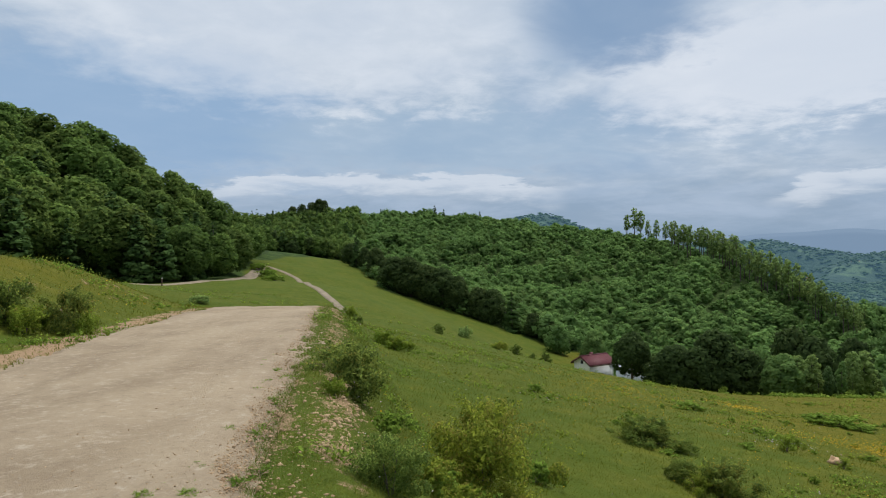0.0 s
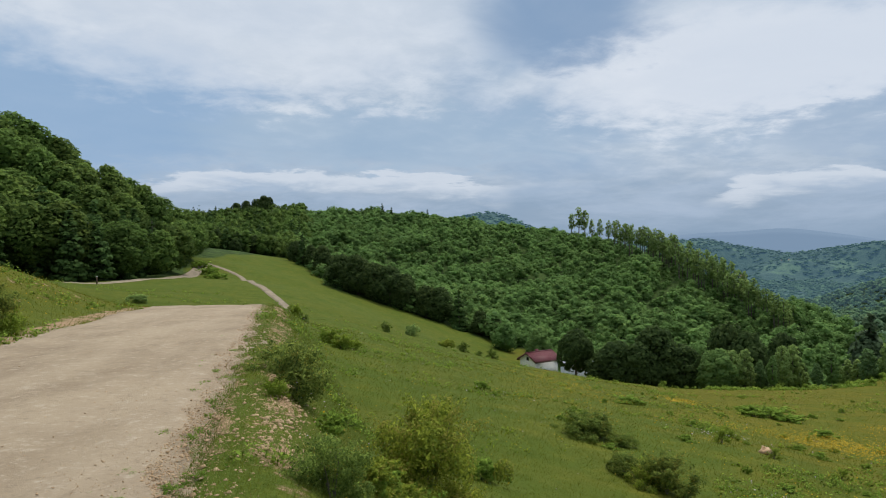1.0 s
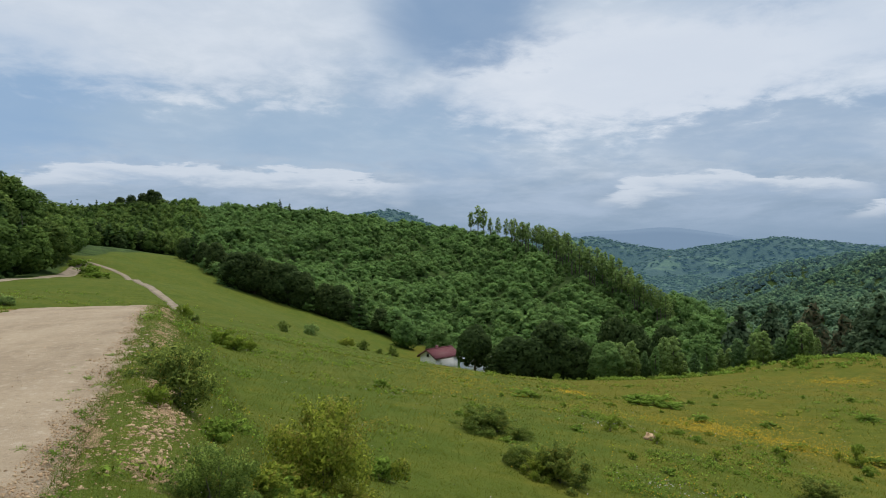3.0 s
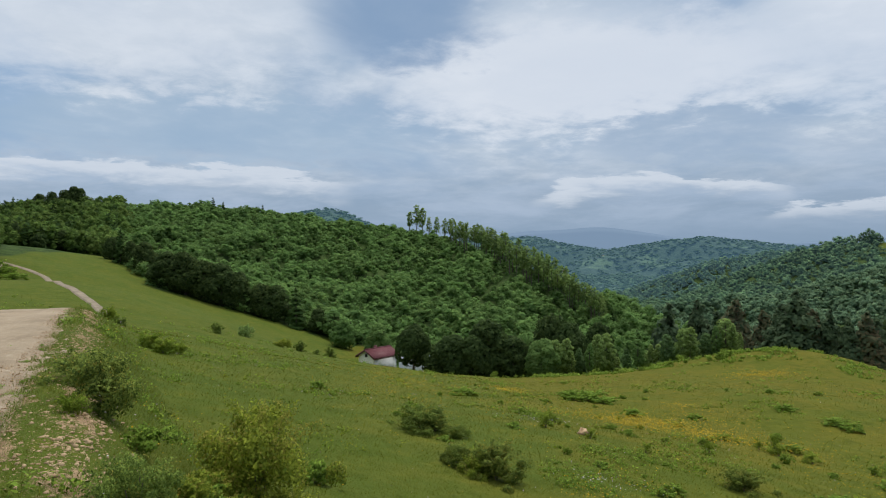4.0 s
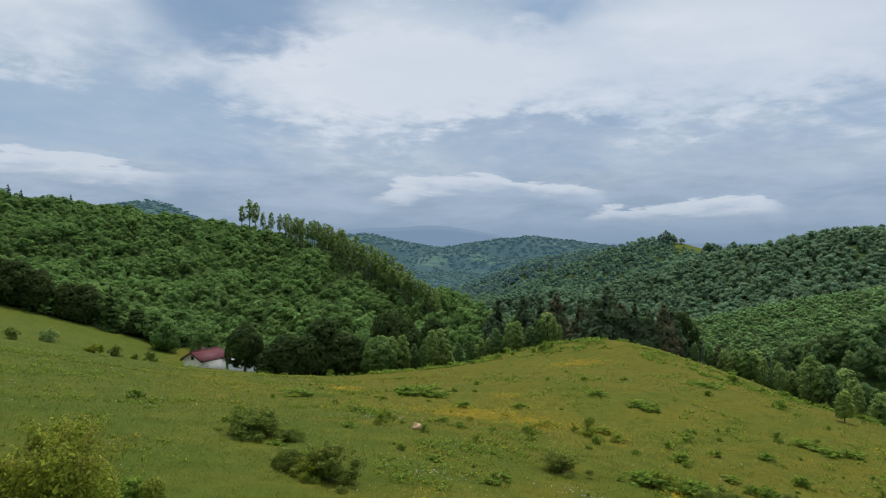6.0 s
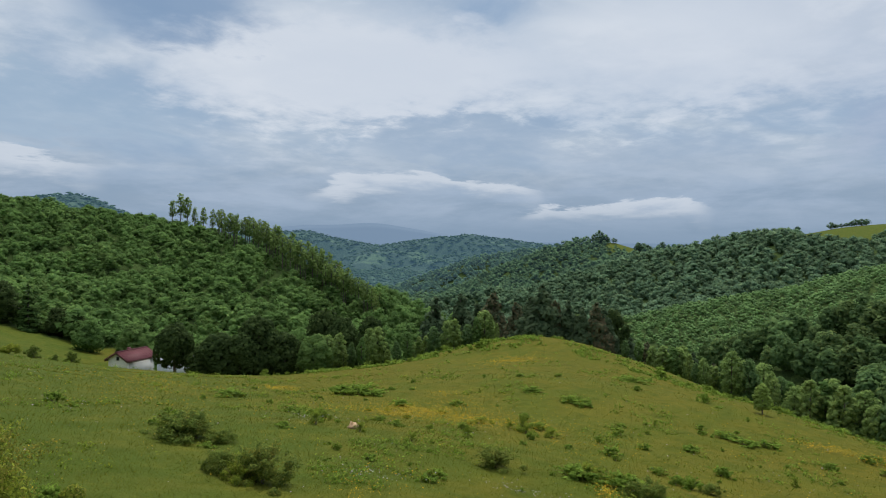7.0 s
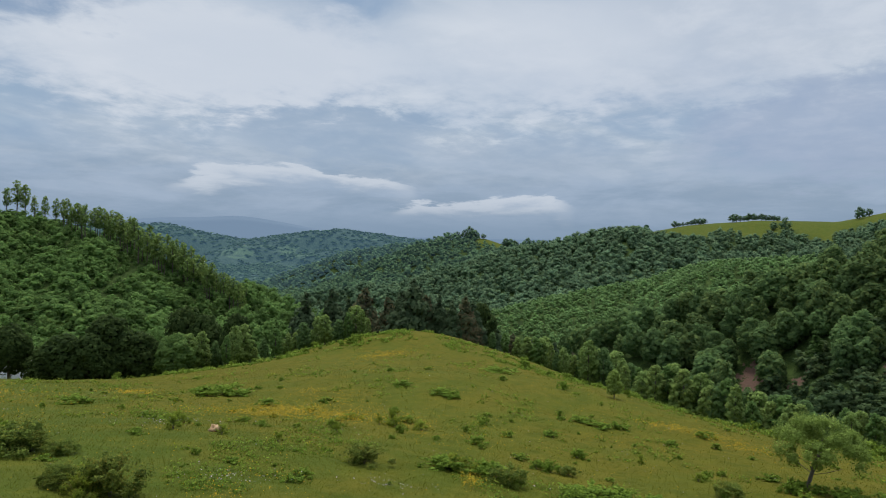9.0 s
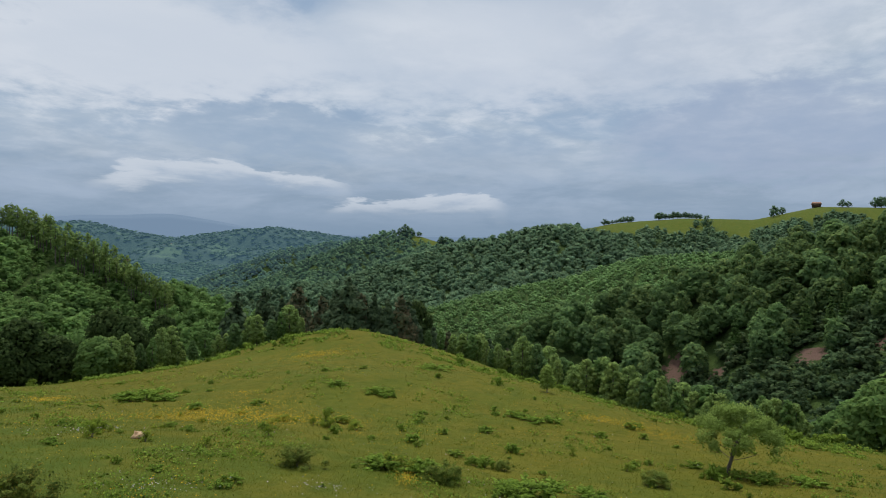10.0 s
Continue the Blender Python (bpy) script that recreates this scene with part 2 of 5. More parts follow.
c = n.mix(n.step(n.math("ADD", dirt, n.math("ADD", n.math("MULTIPLY", n.math("SUBTRACT", small, 0.5), 0.9), n.math("MULTIPLY", n.math("SUBTRACT", lumps, 0.5), 1.1))), 0.42, 0.6), c, soil)
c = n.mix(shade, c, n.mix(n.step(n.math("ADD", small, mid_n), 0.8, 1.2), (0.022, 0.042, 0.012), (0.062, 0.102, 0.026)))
scar = attribute(n, "scar")
c = n.mix(n.step(n.math("ADD", scar, n.math("MULTIPLY", n.math("ADD", n.math("SUBTRACT", mid_n, 0.5), n.math("SUBTRACT", n.noise(at, 0.6, 4.0, 0.7), 0.5)), n.math("MULTIPLY", scar, 3.2))), 0.5, 0.6), c, n.mix(small, (0.090, 0.055, 0.045), (0.185, 0.120, 0.095)))
finish(n, c, 0.95, n.math("ADD", small, n.math("MULTIPLY", tiny, 0.5)), 0.12, 0.8, gloss=0.1)

ROAD, n = material("dirt_road")
at = place(n)
along = n.scaled(at, (1.0, 0.25, 1.0))
ruts = n.noise(along, 0.9, 4.0, 0.6, 0.3)
grit = n.noise(at, 20.0, 6.0, 0.8)
worn = n.noise(at, 0.5, 4.0, 0.6)
c = n.mix(n.step(ruts, 0.3, 0.7), (0.245, 0.188, 0.126), (0.350, 0.280, 0.197))
c = n.mix(n.step(worn, 0.4, 0.7, 0.0, 0.6), c, (0.395, 0.318, 0.222))
specks = n.noise(at, 7.0, 6.0, 0.75)
c = n.mix(n.step(specks, 0.52, 0.68, 0.0, 0.55), c, (0.50, 0.43, 0.34))
c = n.mix(n.step(specks, 0.46, 0.32, 0.0, 0.55), c, (0.22, 0.17, 0.12))
c = n.mix(n.step(grit, 0.55, 0.75, 0.0, 0.7), c, (0.50, 0.45, 0.38))
c = n.mix(n.step(grit, 0.42, 0.28, 0.0, 0.6), c, (0.17, 0.13, 0.095))
finish(n, c, 0.95, n.math("ADD", grit, n.math("MULTIPLY", ruts, 2.0)), 0.03, 0.7)


TRACK, n = material("grey_track")
at = place(n)
worn = n.noise(at, 0.8, 5.0, 0.65)
finish(n, n.mix(n.step(worn, 0.3, 0.7), (0.18, 0.150, 0.108), (0.29, 0.24, 0.18)), 0.95, worn, 0.05)


def plain(name, one, two, scale=6.0, rough=0.85, depth=0.01, metal=0.0):
    m, n = material(name)
    g = n.noise(place(n), scale, 5.0, 0.6)
    finish(n, n.mix(n.step(g, 0.3, 0.7), one, two), rough, g, depth, metal=metal)
    return m


STONE = plain("pale_stone", (0.30, 0.200, 0.115), (0.50, 0.365, 0.225), 9.0)
ROCK_BUFF = plain("buff_rock", (0.36, 0.235, 0.135), (0.54, 0.385, 0.25), 5.0)
EARTH = plain("bare_red_earth", (0.22, 0.12, 0.085), (0.36, 0.22, 0.16), 1.2, 0.95, 0.05)
PLASTER = plain("white_plaster", (0.70, 0.70, 0.69), (0.80, 0.80, 0.78), 2.0)
ROOFING = plain("maroon_roof", (0.115, 0.034, 0.042), (0.160, 0.050, 0.060), 3.0, 0.55)
TIMBER = plain("dark_timber", (0.05, 0.032, 0.022), (0.10, 0.065, 0.045), 8.0)
DARK_GLASS = plain("dark_window", (0.02, 0.022, 0.025), (0.035, 0.037, 0.04), 2.0, 0.2)
PALE_SHEET = plain("pale_sheet_metal", (0.50, 0.56, 0.66), (0.60, 0.66, 0.74), 2.0, 0.5)
YELLOW = plain("yellow_petals", (0.45, 0.27, 0.012), (0.60, 0.40, 0.02), 9.0)
PALE_PETAL = plain("pale_petals", (0.36, 0.28, 0.40), (0.62, 0.58, 0.60), 9.0)


# ---- the lie of the land ----
def smooth(v, a, b):
    t = np.clip((v - a) / (b - a), 0, 1)
    return t * t * (3 - 2 * t)


def polar(heading, r):
    return r * math.sin(radians(heading)), r * math.cos(radians(heading))


PLANE = (-0.138, -0.1219, -0.0388)
SWELLS = [  # x, y, spread, height
    (10, 15, 14, -2.14), (30, 10, 22, -1.98), (10, 40, 30, 2.14), (40, 40, 30, -1.52), (70, 65, 26, 6.63),
    (80, 20, 35, -8.55), (40, 90, 40, -6.22), (0, 90, 45, 2.31), (-40, 100, 45, -10.01), (-30, 170, 55, 4.98),
    (20, 150, 45, -13.43), (-40, 50, 25, 3.21), (-60, 220, 60, 4.54), (-15, 0, 18, 1.55), (72, 66, 13, 3.3),
    (62, 74, 16, -2.26), (-20, 120, 30, 11.98), (-48, 140, 30, -4.59), (14, 18, 8, 1.63), (25, 45, 18, -1.45),
    (45, 30, 18, 4.6), (28, 126, 16, -3.1),
]
ROAD_Y, ROAD_X = (-60, -20, 0, 10, 20, 31, 45, 60, 75), (4.0, -0.2, -3.0, -4.6, -6.25, -8.0, -9.8, -11.0, -11.7)
ROAD_ZY, ROAD_Z = (-60, 12, 20, 26, 31, 36, 42, 50, 60), (0.4, 0.0, -0.15, -0.38, -0.72, -1.35, -2.3, -3.4, -4.0)
EDGE_H, EDGE_R = (-5, 9, 14, 20, 30, 48, 62, 78, 91, 120), (400, 300, 104, 102, 100, 96, 84, 63, 57, 60)


def crest(*points):
    """A crest line from headings, heights seen from the eye in degrees, distances and what grows on top."""
    line = []
    for h, e, r, grown in points:
        x, y = polar(h, r)
        line.append((x, y, 1.6 + r * math.tan(radians(e)) - grown))
    return line


RIDGES = [  # crest line, fall towards the eye, roundness of the top
    (crest((-52, 13.4, 200, 13), (-40, 13.0, 195, 13), (-34, 12.0, 190, 13), (-30.7, 11.2, 188, 13), (-26.8, 9.7, 185, 13), (-22.7, 7.6, 182, 13), (-20.5, 6.0, 181, 12), (-18.3, 4.4, 180, 11), (-16, 1.4, 180, 7)), 0.32, 6),
    (crest((-30, 4.5, 430, 14), (-18, 4.6, 410, 14), (-10, 4.9, 395, 14)), 0.22, 10),
    (crest((-8, 4.2, 380, 6), (-1, 4.4, 365, 6), (8.8, 3.3, 345, 6), (16, 2.4, 322, 6), (22, 0.3, 290, 3), (27, -2.0, 260, 3), (31, -4.4, 238, 3), (35, -6.6, 215, 4)), 0.195, 10),
    (crest((0, 2.4, 1500, 10), (7.2, 3.6, 1500, 10), (9.4, 3.85, 1500, 10), (11.0, 3.4, 1500, 10), (12.6, 2.6, 1500, 10), (15, 1.4, 1500, 10), (18, 0.6, 1500, 10)), 0.3, 30),
    (crest((30, -5.6, 1090, 10), (32.7, -4.4, 1085, 10), (37.4, -2.4, 1080, 10), (41.9, -0.8, 1075, 10), (46.7, 0.0, 1070, 10), (50, 0.2, 1065, 10)), 0.34, 14),
    (crest((34, -7.4, 905, 12), (36.1, -6.0, 900, 12), (42.4, -2.2, 890, 12), (45.7, -0.8, 885, 12), (47.9, 0.0, 880, 12), (50.1, 0.85, 875, 12), (52.8, 1.0, 870, 10), (54.1, 0.65, 870, 5), (56.5, 0.1, 870, 8), (60, 0.2, 870, 8), (63, 0.4, 880, 10)), 0.36, 14),
    (crest((42, -5.6, 680, 10), (45.6, -3.7, 675, 11), (51.6, -1.65, 665, 11), (56.5, -0.15, 655, 11), (58.7, 0.12, 650, 11), (61.1, 0.75, 645, 11), (62.6, 1.2, 642, 11), (66.4, 1.9, 640, 11), (69.2, 1.3, 645, 11), (76, 0.0, 660, 11), (84, -0.2, 660, 11)), 0.34, 12),
    (crest((68, 1.2, 830, 2), (71, 1.6, 820, 0), (76.4, 2.1, 800, 0), (82, 1.9, 790, 0), (86.3, 2.9, 780, 0), (91, 2.7, 790, 0), (100, 2.6, 800, 2)), 0.22, 14),
    (crest((53, -6.3, 430, 4), (60, -4.4, 430, 4), (67, -2.9, 430, 4), (73, -1.0, 430, 4), (80, -0.4, 440, 4)), 0.22, 8),
    (crest((69.4, -5.1, 285, 13), (74.4, -2.9, 285, 13), (80.2, -0.3, 285, 13), (84.7, 1.0, 285, 13), (90.6, 2.3, 285, 13), (97, 3.2, 285, 13), (112, 5, 285, 13)), 0.36, 8),
    (crest((8, 0.6, 2500, 12), (20, 0.9, 2450, 12), (25.3, 1.2, 2400, 12), (27.2, 1.3, 2400, 12), (29.5, 0.7, 2400, 12), (33.5, 0.0, 2350, 12), (37, 0.6, 2250, 12), (41.5, 1.1, 2200, 12), (47.5, 0.3, 2200, 12), (58, -0.2, 2300, 12)), 0.26, 40),
]


def to_line(x, y, line):
    """Distance to a crest line, and the height and distance of the crest at the nearest point."""
    best, level, reach = np.full(x.shape, 1e9), np.zeros(x.shape), np.zeros(x.shape)
    for (ax, ay, az), (bx, by, bz) in zip(line, line[1:]):
        ux, uy = bx - ax, by - ay
        t = np.clip(((x - ax) * ux + (y - ay) * uy) / (ux * ux + uy * uy), 0, 1)
        d = np.hypot(x - ax - t * ux, y - ay - t * uy)
        near = d < best
        best, level = np.where(near, d, best), np.where(near, az + t * (bz - az), level)
        reach = np.where(near, np.hypot(ax + t * ux, ay + t * uy), reach)
    return best, level, reach


def wave(x, y, size, seed):
    """Soft rolling unevenness."""
    rng = np.random.RandomState(seed)
    total = np.zeros(np.shape(x))
    for k in range(7):
        a, f, s = rng.uniform(0, 6.3), (0.5 + rng.rand()) * 6.28 / size, rng.uniform(0, 6.3)
        total = total + np.sin((x * np.cos(a) + y * np.sin(a)) * f + s)
    return total / 4


def meadow(x, y):
    z = PLANE[0] + PLANE[1] * x + PLANE[2] * y
    for cx, cy, s, k in SWELLS:
        z = z + k * np.exp(-((x - cx) ** 2 + (y - cy) ** 2) / (2 * s * s))
    h, r = np.degrees(np.arctan2(x, y)), np.hypot(x, y)
    past = r - np.interp(h, EDGE_H, EDGE_R)
    drop = 4.0 * np.logaddexp(0, (past - 4) / 4.0) * smooth(h, 9, 17) * (1 - smooth(h, 118, 150))
    return z - 0.26 * np.minimum(drop, 130)


def road_side(x, y):
    """Distance across from the road's middle: positive to its right."""
    return x - np.interp(y, ROAD_Y, ROAD_X)


def land(x, y):
    x, y = np.asarray(x, float), np.asarray(y, float)
    r = np.hypot(x, y)
    z = meadow(x, y)
    z = np.maximum(z, -78.0) + 0.05 * wave(x, y, 5.0, 3) + 0.25 * wave(x, y, 24.0, 4) * smooth(r, 15, 60)
    for k, (line, fall, round_top) in enumerate(RIDGES):
        d, level, reach = to_line(x, y, line)
        steep = fall * (1 + 1.4 * smooth(r - reach, 0, round_top * 3))
        size = round_top * 6
        hill = level - steep * (np.sqrt(d * d + round_top ** 2) - round_top) * (1 + 0.16 * wave(x, y, size * 1.6, 20 + k)) + (0.2 if round_top < 40 else 0.8) * round_top * wave(x, y, size, 10 + k) * smooth(d, 0, size)
        soft = 1.5 + r * 0.004
        z = soft * np.logaddexp(z / soft, hill / soft)
    # the road's bed, its verge and stony bank on one side, a grassy bank on the other
    d = road_side(x, y)
    bed = np.interp(y, ROAD_ZY, ROAD_Z)
    lip = 0.5 * (1 - smooth(y, 1.5, 5.5))
    right = bed + (z - bed) * smooth(d, 2.45 + lip, 4.9 + lip)
    bank = bed + 1.95 * (1 - smooth(y, 22, 37)) * smooth(-d, 2.9, 8.0) + 0.08 * wave(x, y, 4.0, 8) * smooth(-d, 3, 5)
    left = bank + (z - bank) * smooth(-d, 9, 24)
    near_road = np.where(d > 0, right, left)
    return np.where(y < 70, near_road + (z - near_road) * smooth(y, 44, 66), z)


def link_mesh(name, mesh, mat, parent=None, label=""):
    ob = new(name, mesh)
    mesh.materials.append(mat)
    if parent:
        ob.parent = parent
    if label:
        tagged(ob, label)
    return ob


def mesh_of(name, verts, faces, smooth_faces=False, **values):
    """A mesh from arrays: faces all of one size; values: one number a vertex."""
    verts, faces = np.asarray(verts, np.float32), np.asarray(faces, np.int32)
    mesh = bpy.data.meshes.new(name)
    count, corners = faces.shape
    mesh.vertices.add(len(verts))
    mesh.vertices.foreach_set("co", verts.ravel())
    mesh.loops.add(count * corners)
    mesh.loops.foreach_set("vertex_index", faces.ravel())
    mesh.polygons.add(count)
    mesh.polygons.foreach_set("loop_start", np.arange(count, dtype=np.int32) * corners)
    if smooth_faces:
        mesh.polygons.foreach_set("use_smooth", np.ones(count, bool))
    mesh.update(calc_edges=True)
    for key, value in values.items():
        value = np.asarray(value, np.float32)
        layer = mesh.attributes.new(key, "FLOAT" if value.ndim == 1 else "FLOAT_VECTOR", "POINT")
        layer.data.foreach_set("value" if value.ndim == 1 else "vector", value.ravel())
    return mesh


def grid_faces(nu, nv, closed=False):
    i = np.arange(nu - 1)[:, None] * nv
    j = np.arange(nv if closed else nv - 1)[None, :]
    k = (j + 1) % nv
    return np.stack([i + j, i + k, i + nv + k, i + nv + j], -1).reshape(-1, 4)


# the ground: one sheet of rings round the eye out to the horizon, finer where it is looked at
turns = np.radians(np.concatenate([np.arange(-48, 106, 0.46), np.arange(106, 312, 5.0)]))
rings = np.concatenate([[0.0], np.geomspace(0.8, 58, 190), np.geomspace(59.5, 270, 84), np.geomspace(278, 4900, 84)])
gx, gy = np.outer(rings, np.sin(turns)), np.outer(rings, np.cos(turns))
gz = land(gx, gy)
side = road_side(gx, gy)
gz = gz - 0.10 * (np.abs(side) < 2.25) * (gy < 50)
near = (gy < 52) * 1.0
stony = np.exp(-((side - 2.05) / 0.30) ** 2) * 0.78 + np.exp(-((side - 2.82) / 0.30) ** 2) * 0.42 * smooth(gy, 3, 5) * (1 - smooth(gy, 24, 34)) + np.exp(-((side + 2.6) / 0.55) ** 2) * 0.80 + 0.25 * smooth(-side, 3.2, 4.5) * (1 - smooth(-side, 7, 9))
stony = stony + 0.05 * smooth(side, 1.9, 2.2) * (1 - smooth(side, 3.0, 3.5))
WOOD_H = (-60, -34, -24, -20, -17, -16.2, -9, -6.7, -4.8, 2.7, 7.7, 12.5, 15, 22, 40, 48, 56, 64, 72, 80, 95, 110)
WOOD_R = (98, 106, 115, 126, 155, 180, 238, 204, 174, 168, 162, 156, 128, 124, 116, 112, 110, 105, 96, 84, 78, 80)
PASTURE = (68, 102, 690)  # the bare top of a far hill: headings and the nearest distance


def in_woods(x, y):
    r, h = np.hypot(x, y), np.degrees(np.arctan2(x, y))
    inside = (r > np.interp(h, WOOD_H, WOOD_R)) & (h > -60) & (h < 112)
    bare = (h > PASTURE[0]) & (h < PASTURE[1]) & (r > PASTURE[2] + 25 * np.sin(h * 1.3)) & (r < 1000)
    bare |= (h > 53.5) & (h < 56.0) & (r > 835) & (r < 900)
    return inside & ~bare


def scar_band(x, y):
    """Bare earth where the steep valley side has slipped."""
    r, h = np.hypot(x, y), np.degrees(np.arctan2(x, y))
    a = np.exp(-((h - 76.1) / 1.3) ** 2 - ((r - 232) / 9.0) ** 2) + np.exp(-((h - 79.6) / 1.2) ** 2 - ((r - 221) / 5.0) ** 2)
    return a + np.exp(-((h - 85.9) / 1.4) ** 2 - ((r - 206) / 6.5) ** 2) + np.exp(-((h - 91.0) / 1.3) ** 2 - ((r - 206) / 6.0) ** 2)


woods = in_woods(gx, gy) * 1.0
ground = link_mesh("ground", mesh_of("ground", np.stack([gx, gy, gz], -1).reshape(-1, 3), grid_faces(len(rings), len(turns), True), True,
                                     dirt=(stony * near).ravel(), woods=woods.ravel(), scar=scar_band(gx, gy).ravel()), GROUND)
tagged(ground, "green hill meadow sloping down into a wooded valley", "ground", kind="structure")


def strip(name, line, width, mat, label, lift=0.05, rough=0.006, step=0.6, across=13, frayed=0.25, ragged=1.0):
    """A road laid on the land along a line in plan."""
    line = np.array(line, float)
    run = np.concatenate([[0], np.cumsum(np.hypot(*np.diff(line, axis=0).T))])
    s = np.arange(0, run[-1], step)
    x, y = np.interp(s, run, line[:, 0]), np.interp(s, run, line[:, 1])
    for _ in range(12):
        x[1:-1], y[1:-1] = (x[:-2] + 2 * x[1:-1] + x[2:]) / 4, (y[:-2] + 2 * y[1:-1] + y[2:]) / 4
    tx, ty = np.gradient(x), np.gradient(y)
    q = np.hypot(tx, ty)
    px, py = ty / q, -tx / q
    v = np.linspace(-1, 1, across)
    rng = np.random.RandomState(5)
    half = width / 2 * (1 + frayed / width * (wave(s, s * 0.3, 6, 2) + 1.3 * wave(s, s * 0.7, 1.4, 12)))[:, None]
    X, Y = x[:, None] + px[:, None] * v * half, y[:, None] + py[:, None] * v * half
    Z = land(X, Y) + lift - 0.16 * smooth(np.abs(v), 0.70, 1.0) * (1 + ragged * (0.55 * wave(X, Y, 0.9, 7) + 0.5 * wave(X, Y, 2.7, 9) + 0.45 * wave(X, Y, 0.3, 17))) + rough * wave(X, Y * 0.4, 1.6, 6) - 0.02 * np.exp(-((np.abs(v) - 0.42) / 0.1) ** 2)
    ob = link_mesh(name, mesh_of(name, np.stack([X, Y, Z], -1).reshape(-1, 3), grid_faces(len(s), across), True), mat)
    return tagged(ob, label, "road", kind="structure")


strip("road", [(x, y) for x, y in zip(ROAD_X, ROAD_Y) if y < 50], 5.1, ROAD, "pale dusty dirt road with gravel and wheel ruts", across=90, step=0.12)
strip("track_far", [polar(-8.2, 84), polar(-9.1, 94.8), polar(-9.7, 99.6), polar(-10.3, 104.2), polar(-11.0, 111), polar(-11.7, 126), polar(-12.4, 160), polar(-13.1, 165), polar(-13.7, 170), polar(-14.5, 172), polar(-15.5, 174)], 1.35, TRACK, "narrow dirt track climbing over the grassy saddle", lift=0.17, rough=0.0, step=1.0, frayed=0.1, ragged=0.1)
strip("track_woodside", [polar(-15.6, 172), polar(-16.1, 161), polar(-16.5, 153), polar(-17.1, 145), polar(-18.2, 134), polar(-20, 119), polar(-21.8, 113), polar(-23.5, 109), polar(-26, 105), polar(-30, 101)], 2.6, TRACK, "dirt road along the foot of the wood", lift=0.17, rough=0.0, step=1.0, frayed=0.1, ragged=0.1)


# ---- plants ----
def unit(v):
    return v / np.maximum(np.linalg.norm(v, axis=-1, keepdims=True), 1e-9)


def leaf_tris(points, normals, size, rng, spread=0.7):
    """A small three-cornered spray at each point, facing roughly along the normal."""
    n = unit(normals + np.array((0, 0, 0.55)) + rng.normal(0, spread, normals.shape))
    t = unit(np.cross(n, rng.normal(0, 1, n.shape)))
    b = np.cross(n, t)
    s = size * rng.uniform(0.6, 1.3, (len(points), 1))
    v = np.stack([points + t * s, points - t * s * 0.5 + b * s * 0.75, points - t * s * 0.5 - b * s * 0.75], 1)
    return v.reshape(-1, 3)


def leaf_quads(points, normals, size, rng, spread=0.9, slim=0.5):
    """A pointed leaf at each point: four corners, a little folded."""
    n = unit(normals + rng.normal(0, spread, normals.shape))
    t = unit(np.cross(n, rng.normal(0, 1, n.shape)))
    b = np.cross(n, t)
    s = size * rng.uniform(0.6, 1.3, (len(points), 1))
    v = np.stack([points - t * s, points + b * s * slim + n * s * 0.12, points + t * s, points - b * s * slim + n * s * 0.12], 1)
    return v.reshape(-1, 3)


ICO = bmesh.new()
bmesh.ops.create_icosphere(ICO, subdivisions=1, radius=1)
ICO_V = np.array([v.co[:] for v in ICO.verts])
ICO_F = np.array([[v.index for v in f.verts] for f in ICO.faces])
ICO.free()


OCTA_V = np.array([(1, 0, 0), (0, 1, 0), (-1, 0, 0), (0, -1, 0), (0, 0, 1), (0, 0, -1)], float)
OCTA_F = np.array([(0, 1, 4), (1, 2, 4), (2, 3, 4), (3, 0, 4), (1, 0, 5), (2, 1, 5), (3, 2, 5), (0, 3, 5)])


def lobes(rng, count, low, high, width, puff=1.0):
    """Rounded masses of a crown between two heights: middle and radius."""
    c = []
    for k in range(count):
        q = (k + 0.5) / count
        z = low + (high - low) * (0.18 + 0.68 * q)
        out = width * (0.62 * math.sin(math.pi * min(0.95, 0.18 + 0.75 * q)))
        a = k * 2.4 + rng.uniform(-0.4, 0.4)
        c.append((out * math.cos(a) * rng.uniform(0.5, 1), out * math.sin(a) * rng.uniform(0.5, 1), z, width * puff * rng.uniform(0.38, 0.60) * (1.05 - 0.35 * q)))
    return np.array(c)


